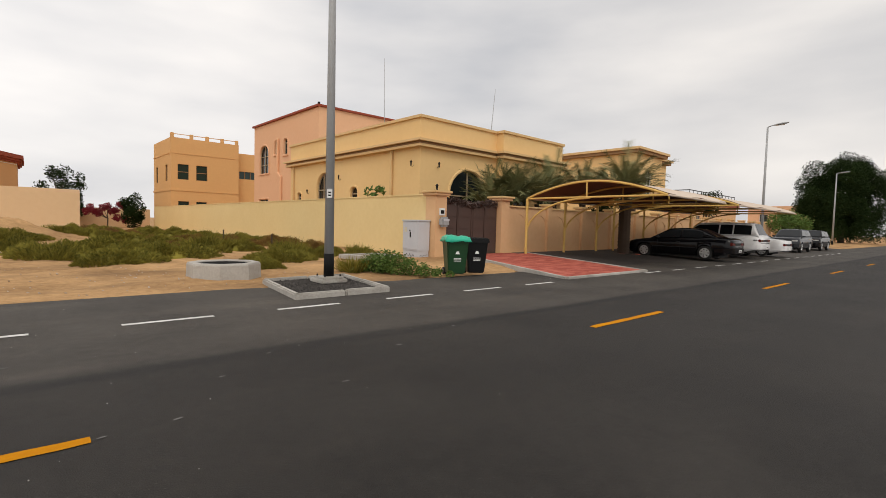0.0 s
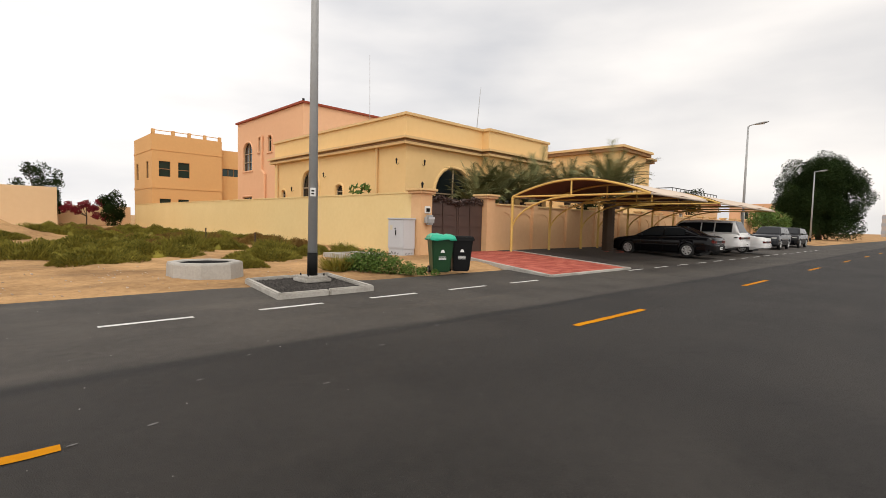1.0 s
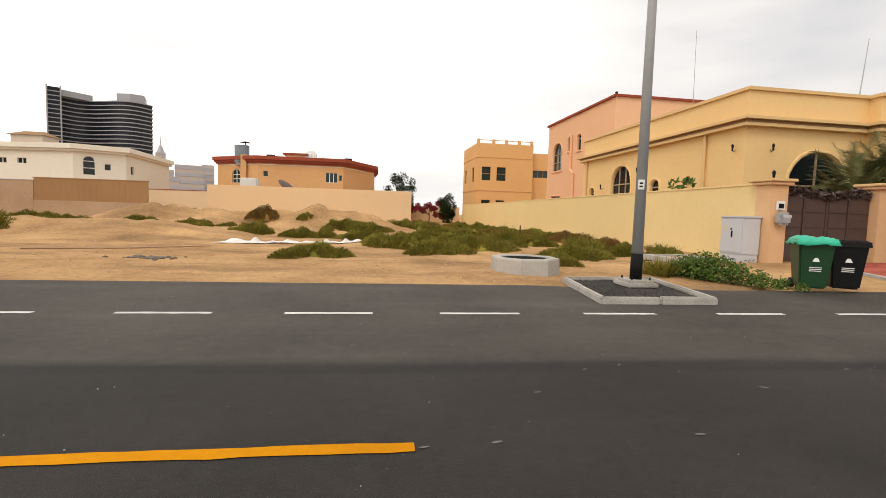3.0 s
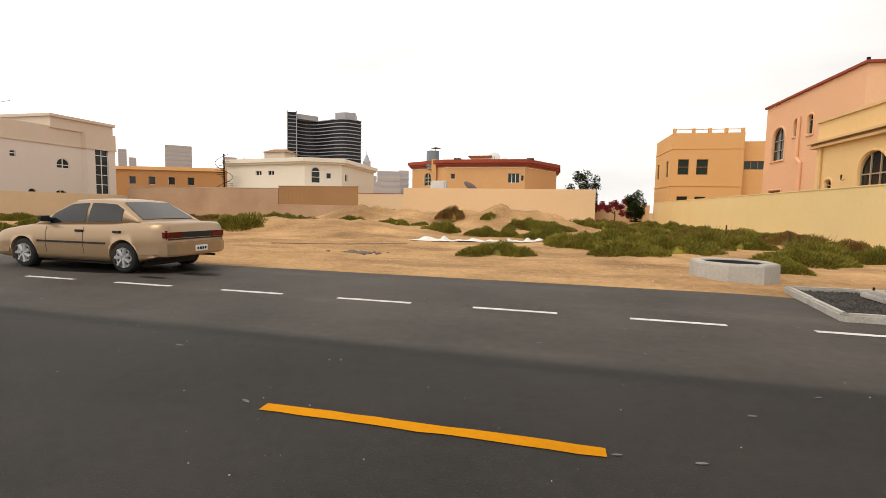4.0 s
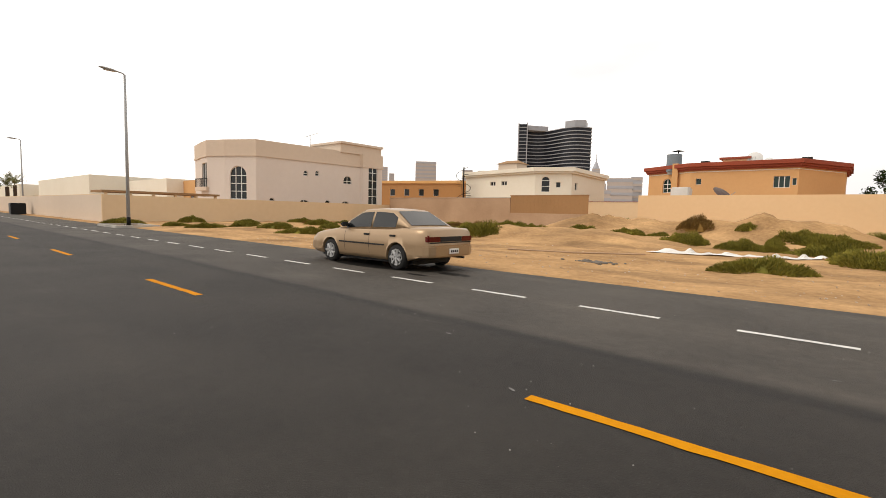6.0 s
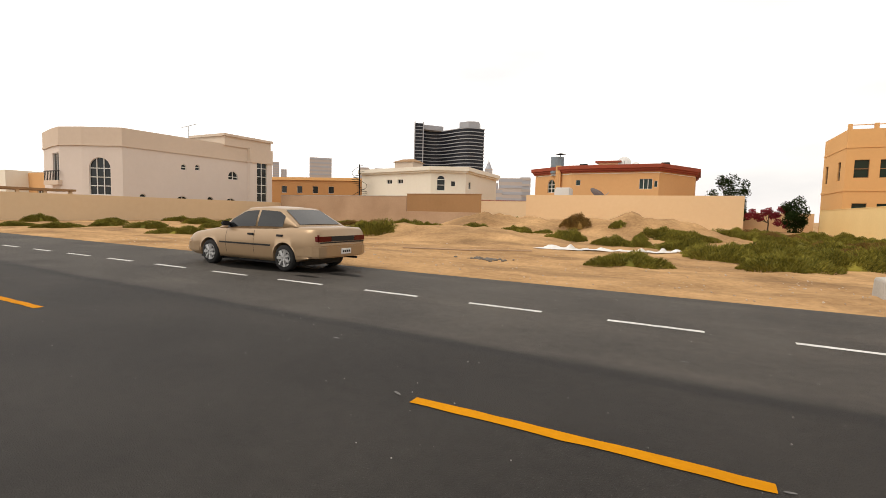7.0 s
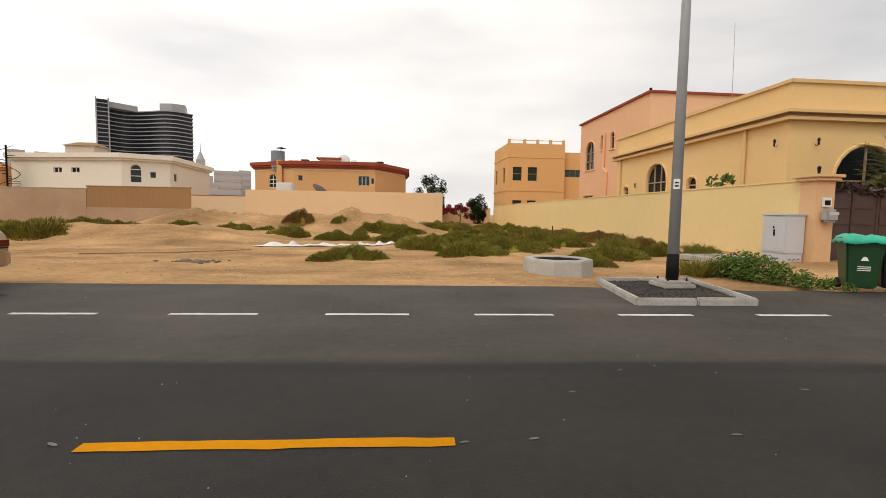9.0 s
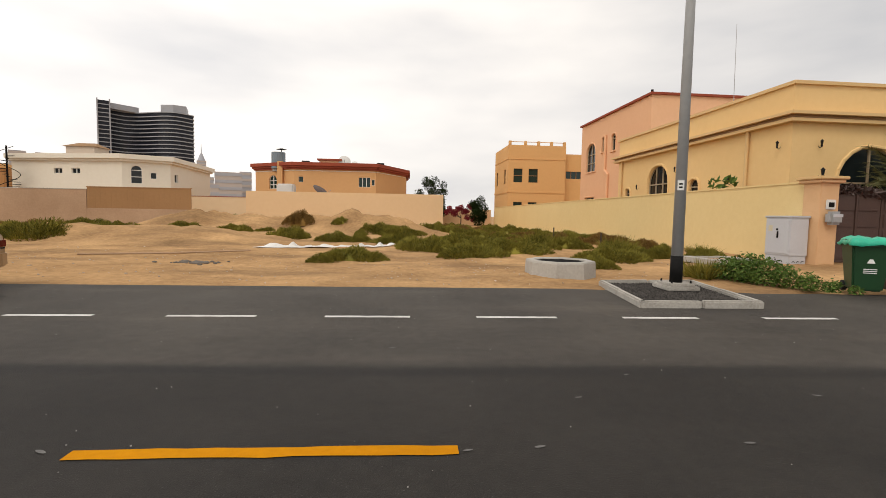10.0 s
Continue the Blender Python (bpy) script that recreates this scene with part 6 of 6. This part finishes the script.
SEDAN_BELT = ((-2.14, 0.9), (-2.07, 0.955), (-1.35, 0.965), (-0.9, 0.92), (0.9, 0.87), (1.1, 0.86), (1.75, 0.76), (2.05, 0.68), (2.14, 0.62))
vehicle("champagne gold four-door saloon parked on the road", (-9.14, 7.44, 0), 180, GOLD_PAINT, 4.27, 1.685, SEDAN_BELT, (-1.56, -0.9, 0.16, 1.02), 1.385, 2.465, 0.87, 0.285)
BIG_BELT = ((-2.46, 0.92), (-2.25, 1.02), (-1.5, 1.04), (-1.0, 1.0), (1.0, 0.95), (1.25, 0.94), (2.0, 0.84), (2.35, 0.74), (2.46, 0.66))
vehicle("glossy black four-door saloon parked under the shade", (24.9, 7.9, 0.06), 90, BLACK_CAR, 4.92, 1.85, BIG_BELT, (-1.85, -1.0, 0.35, 1.25), 1.46, 2.85, 0.95, 0.33)
SUV_BELT = ((-2.5, 1.08), (-2.3, 1.15), (-1.0, 1.15), (1.0, 1.13), (1.3, 1.13), (2.1, 1.08), (2.4, 0.98), (2.5, 0.85))
vehicle("white large off-road car parked under the shade", (29.6, 8.0, 0.06), 90, WHITE_CAR, 5.0, 1.97, SUV_BELT, (-2.42, -2.1, 0.55, 1.25), 1.84, 2.85, 0.95, 0.4, "suv", sill=0.32)
vehicle("white saloon parked beyond the off-road car", (33.4, 7.6, 0.05), 90, WHITE_CAR, 4.7, 1.8, SEDAN_BELT, (-1.6, -0.9, 0.3, 1.1), 1.42, 2.7, 0.9, 0.31)
vehicle("dark grey off-road car parked facing the camera", (44.5, 7.3, 0.02), 180, DARK_GREY_CAR, 4.8, 1.9, SUV_BELT, (-2.3, -1.9, 0.5, 1.2), 1.72, 2.75, 0.95, 0.37, "suv", sill=0.3)
vehicle("black off-road car parked facing the camera", (52, 7.3, 0.02), 180, BLACK_CAR, 4.8, 1.9, SUV_BELT, (-2.3, -1.9, 0.5, 1.2), 1.72, 2.75, 0.95, 0.37, "suv", sill=0.3)
vehicle("dark saloon parked on the opposite side of the road", (50, -2.4, 0.0), 0, BLACK_CAR, 4.7, 1.82, SEDAN_BELT, (-1.6, -0.9, 0.3, 1.1), 1.44, 2.7, 0.9, 0.31)

# ---- skyline ----
def at_az(az, d):
    return (d * math.sin(math.radians(az)), d * math.cos(math.radians(az)))


tower = thing("office_tower", "dark glass office tower with a wavy banded front", "skyscraper")
front = []
for i in range(29):
    t = i / 28
    az = -31.15 + 7.3 * t
    d = 402 + 9 * math.sin(2 * math.pi * (t * 0.92 + 0.06)) - 5 * t
    front.append(at_az(az, d))
back = [at_az(-24.2, 436), at_az(-31.0, 440)]
TF = front + back
part("glass_body", prism(TF, 0, 73), TOWER_GLASS, tower)
for k in range(25):
    part("floor_band", ring_prism(TF, 0.5, 3.0 + 2.9 * k, 3.65 + 2.9 * k), TOWER_BAND, tower)
slabp = [at_az(-32.1, 398), at_az(-31.15, 398), at_az(-31.0, 436), at_az(-32.0, 436)]
part("end_slab", prism(slabp, 0, 77.5), TOWER_GLASS, tower)
for k in range(26):
    part("floor_band", ring_prism(slabp, 0.12, 2.0 + 2.9 * k, 2.6 + 2.9 * k), TOWER_BAND, tower)
for a in (-32.15, -31.15):
    part("fin", prism([at_az(a, 396.5), at_az(a + 0.11, 396.5), at_az(a + 0.11, 399), at_az(a, 399)], 0, 78.5), TOWER_BAND, tower)
wing = [at_az(-31.8, 398.5), at_az(-30.0, 404), at_az(-28.7, 408), at_az(-28.7, 424), at_az(-31.7, 424)]
part("roof_screen", prism(wing, 73, 77), TOWER_BAND, tower)
crown = [at_az(-26.8, 397), at_az(-25.7, 392), at_az(-24.5, 393), at_az(-24.3, 410), at_az(-26.7, 410)]
part("roof_drum", prism(crown, 73, 79), TOWER_BAND, tower)
tower.scale = (1, 1, 0.965)


def far_block(name, label, az0, az1, d, h, m, storeys, band_mat, spire=0.0):
    root = thing(name, label, "building")
    pts = [at_az(az0, d), at_az(az1, d), at_az(az1, d + 22), at_az(az0, d + 22)]
    part("wall", prism(pts, 0, h), m, root)
    for k in range(storeys):
        z = h * (k + 0.45) / storeys
        part("window_band", ring_prism(pts, 0.15, z, z + h / storeys * 0.42), band_mat, root)
    if spire:
        c = at_az((az0 + az1) / 2, d + 11)
        r = (Vector(pts[1]) - Vector(pts[0])).length * 0.5
        part("dome", cyl((*c, h), (*c, h + spire * 0.45), r * 0.95, r * 0.25, 12), m, root)
        part("spire", cyl((*c, h + spire * 0.45), (*c, h + spire), r * 0.12, 0.2, 6), m, root)
    return root


far_block("spire_tower", "distant tower with a crown and spire", -23.6, -22.7, 620, 60, FAR_BLUE, 18, FAR_WALL, 20)
far_block("mid_tower", "distant pale apartment tower", -44.2, -41.75, 520, 56, FAR_WALL, 14, FAR_BLUE)
for az0, az1, d, h, m, s in ((-21.9, -19.2, 300, 24, FAR_WALL, 6), (-19.4, -18.2, 330, 27, FAR_BLUE, 7), (-23.2, -21.5, 260, 15, FAR_WALL, 4), (-38.6, -37.4, 420, 39, FAR_BLUE, 10), (-36.8, -35.2, 300, 28, FAR_WALL, 5),
                             (-48.2, -47.5, 900, 84, FAR_BLUE, 20), (-47.3, -46.7, 900, 72, FAR_BLUE, 20), (-41.0, -38.8, 200, 14.5, FAR_WALL, 4), (-22.6, -22.0, 380, 26, FAR_BLUE, 7), (-20.6, -20.0, 340, 27, FAR_WALL, 8), (-35.0, -33.8, 330, 27, FAR_BLUE, 6), (-45.6, -44.9, 420, 20, FAR_WALL, 5), (85.8, 88.4, 260, 9, FAR_WALL, 3), (88.5, 92, 220, 9.5, FAR_WALL, 3), (-90, -86, 240, 8, FAR_WALL, 3)):
    far_block("distant_building", "distant pale flat-roofed building in the skyline", az0, az1, d, h, m, s, FAR_BLUE if m is FAR_WALL else FAR_WALL)
for i, (az, d, s) in enumerate(((89.5, 150, 1.0), (-84.5, 160, 0.8), (-88, 130, 0.9))):
    x, y = at_az(az, d)
    tree("distant_tree", "dark green distant roadside tree", (x, y, 0), 7 * s, clumps(70 + i, 14, 3 * s, 3 * s, 2, 7.5 * s, 0.8, 1.3), 2600, 0.24, TREE_LEAF, 0.2, 70 + i)

# ---- pavers of the ramp ----
pm = bpy.data.meshes.new("paver")
bm = box(-0.215, -0.1, -0.03, 0.215, 0.1, 0.012, 0.006)
bm.to_mesh(pm)
bm.free()
pm.materials.append(PAVER)
rows_n = 29
for j in range(rows_n):
    t = (j + 0.5) / rows_n
    a, b = RA.lerp(RD, t), RB.lerp(RC, t)
    u = (b - a).normalized()
    width = (b - a).length - 0.16
    k = 10
    step = width / k
    for i in range(k):
        c = a + u * (0.08 + step * (i + 0.5))
        ob = new("paver", pm)
        ob.parent = ramp
        ob.matrix_basis = Matrix.LocRotScale(c, Euler((math.atan2(0.19, 6.25), 0, math.atan2(u.y, u.x))), (step / 0.43 * 0.955, 0.96, 1.0))

# ---- the walled estates and their back gardens stand slightly askew to the road ----
askew = pose(-0.15, 0, 0, 0, 0, 1.4)
for ob in list(scene.objects):
    if ob.parent or ob.type not in {"EMPTY", "MESH"}:
        continue
    corners = [o.matrix_basis @ Vector(c) for o in (ob, *ob.children) if o.type == "MESH" for c in o.bound_box]
    mid = sum(corners, Vector()) / max(len(corners), 1)
    mid = ob.matrix_basis @ mid if ob.type == "EMPTY" else mid
    if ob.name.startswith("street_lamp"):
        continue
    if (4.5 < mid.x < 80 and mid.y > 11.2) or (17 < mid.x < 80 and mid.y > 6.5 and ob.get("kind") != "structure"):
        ob.matrix_basis = askew @ ob.matrix_basis
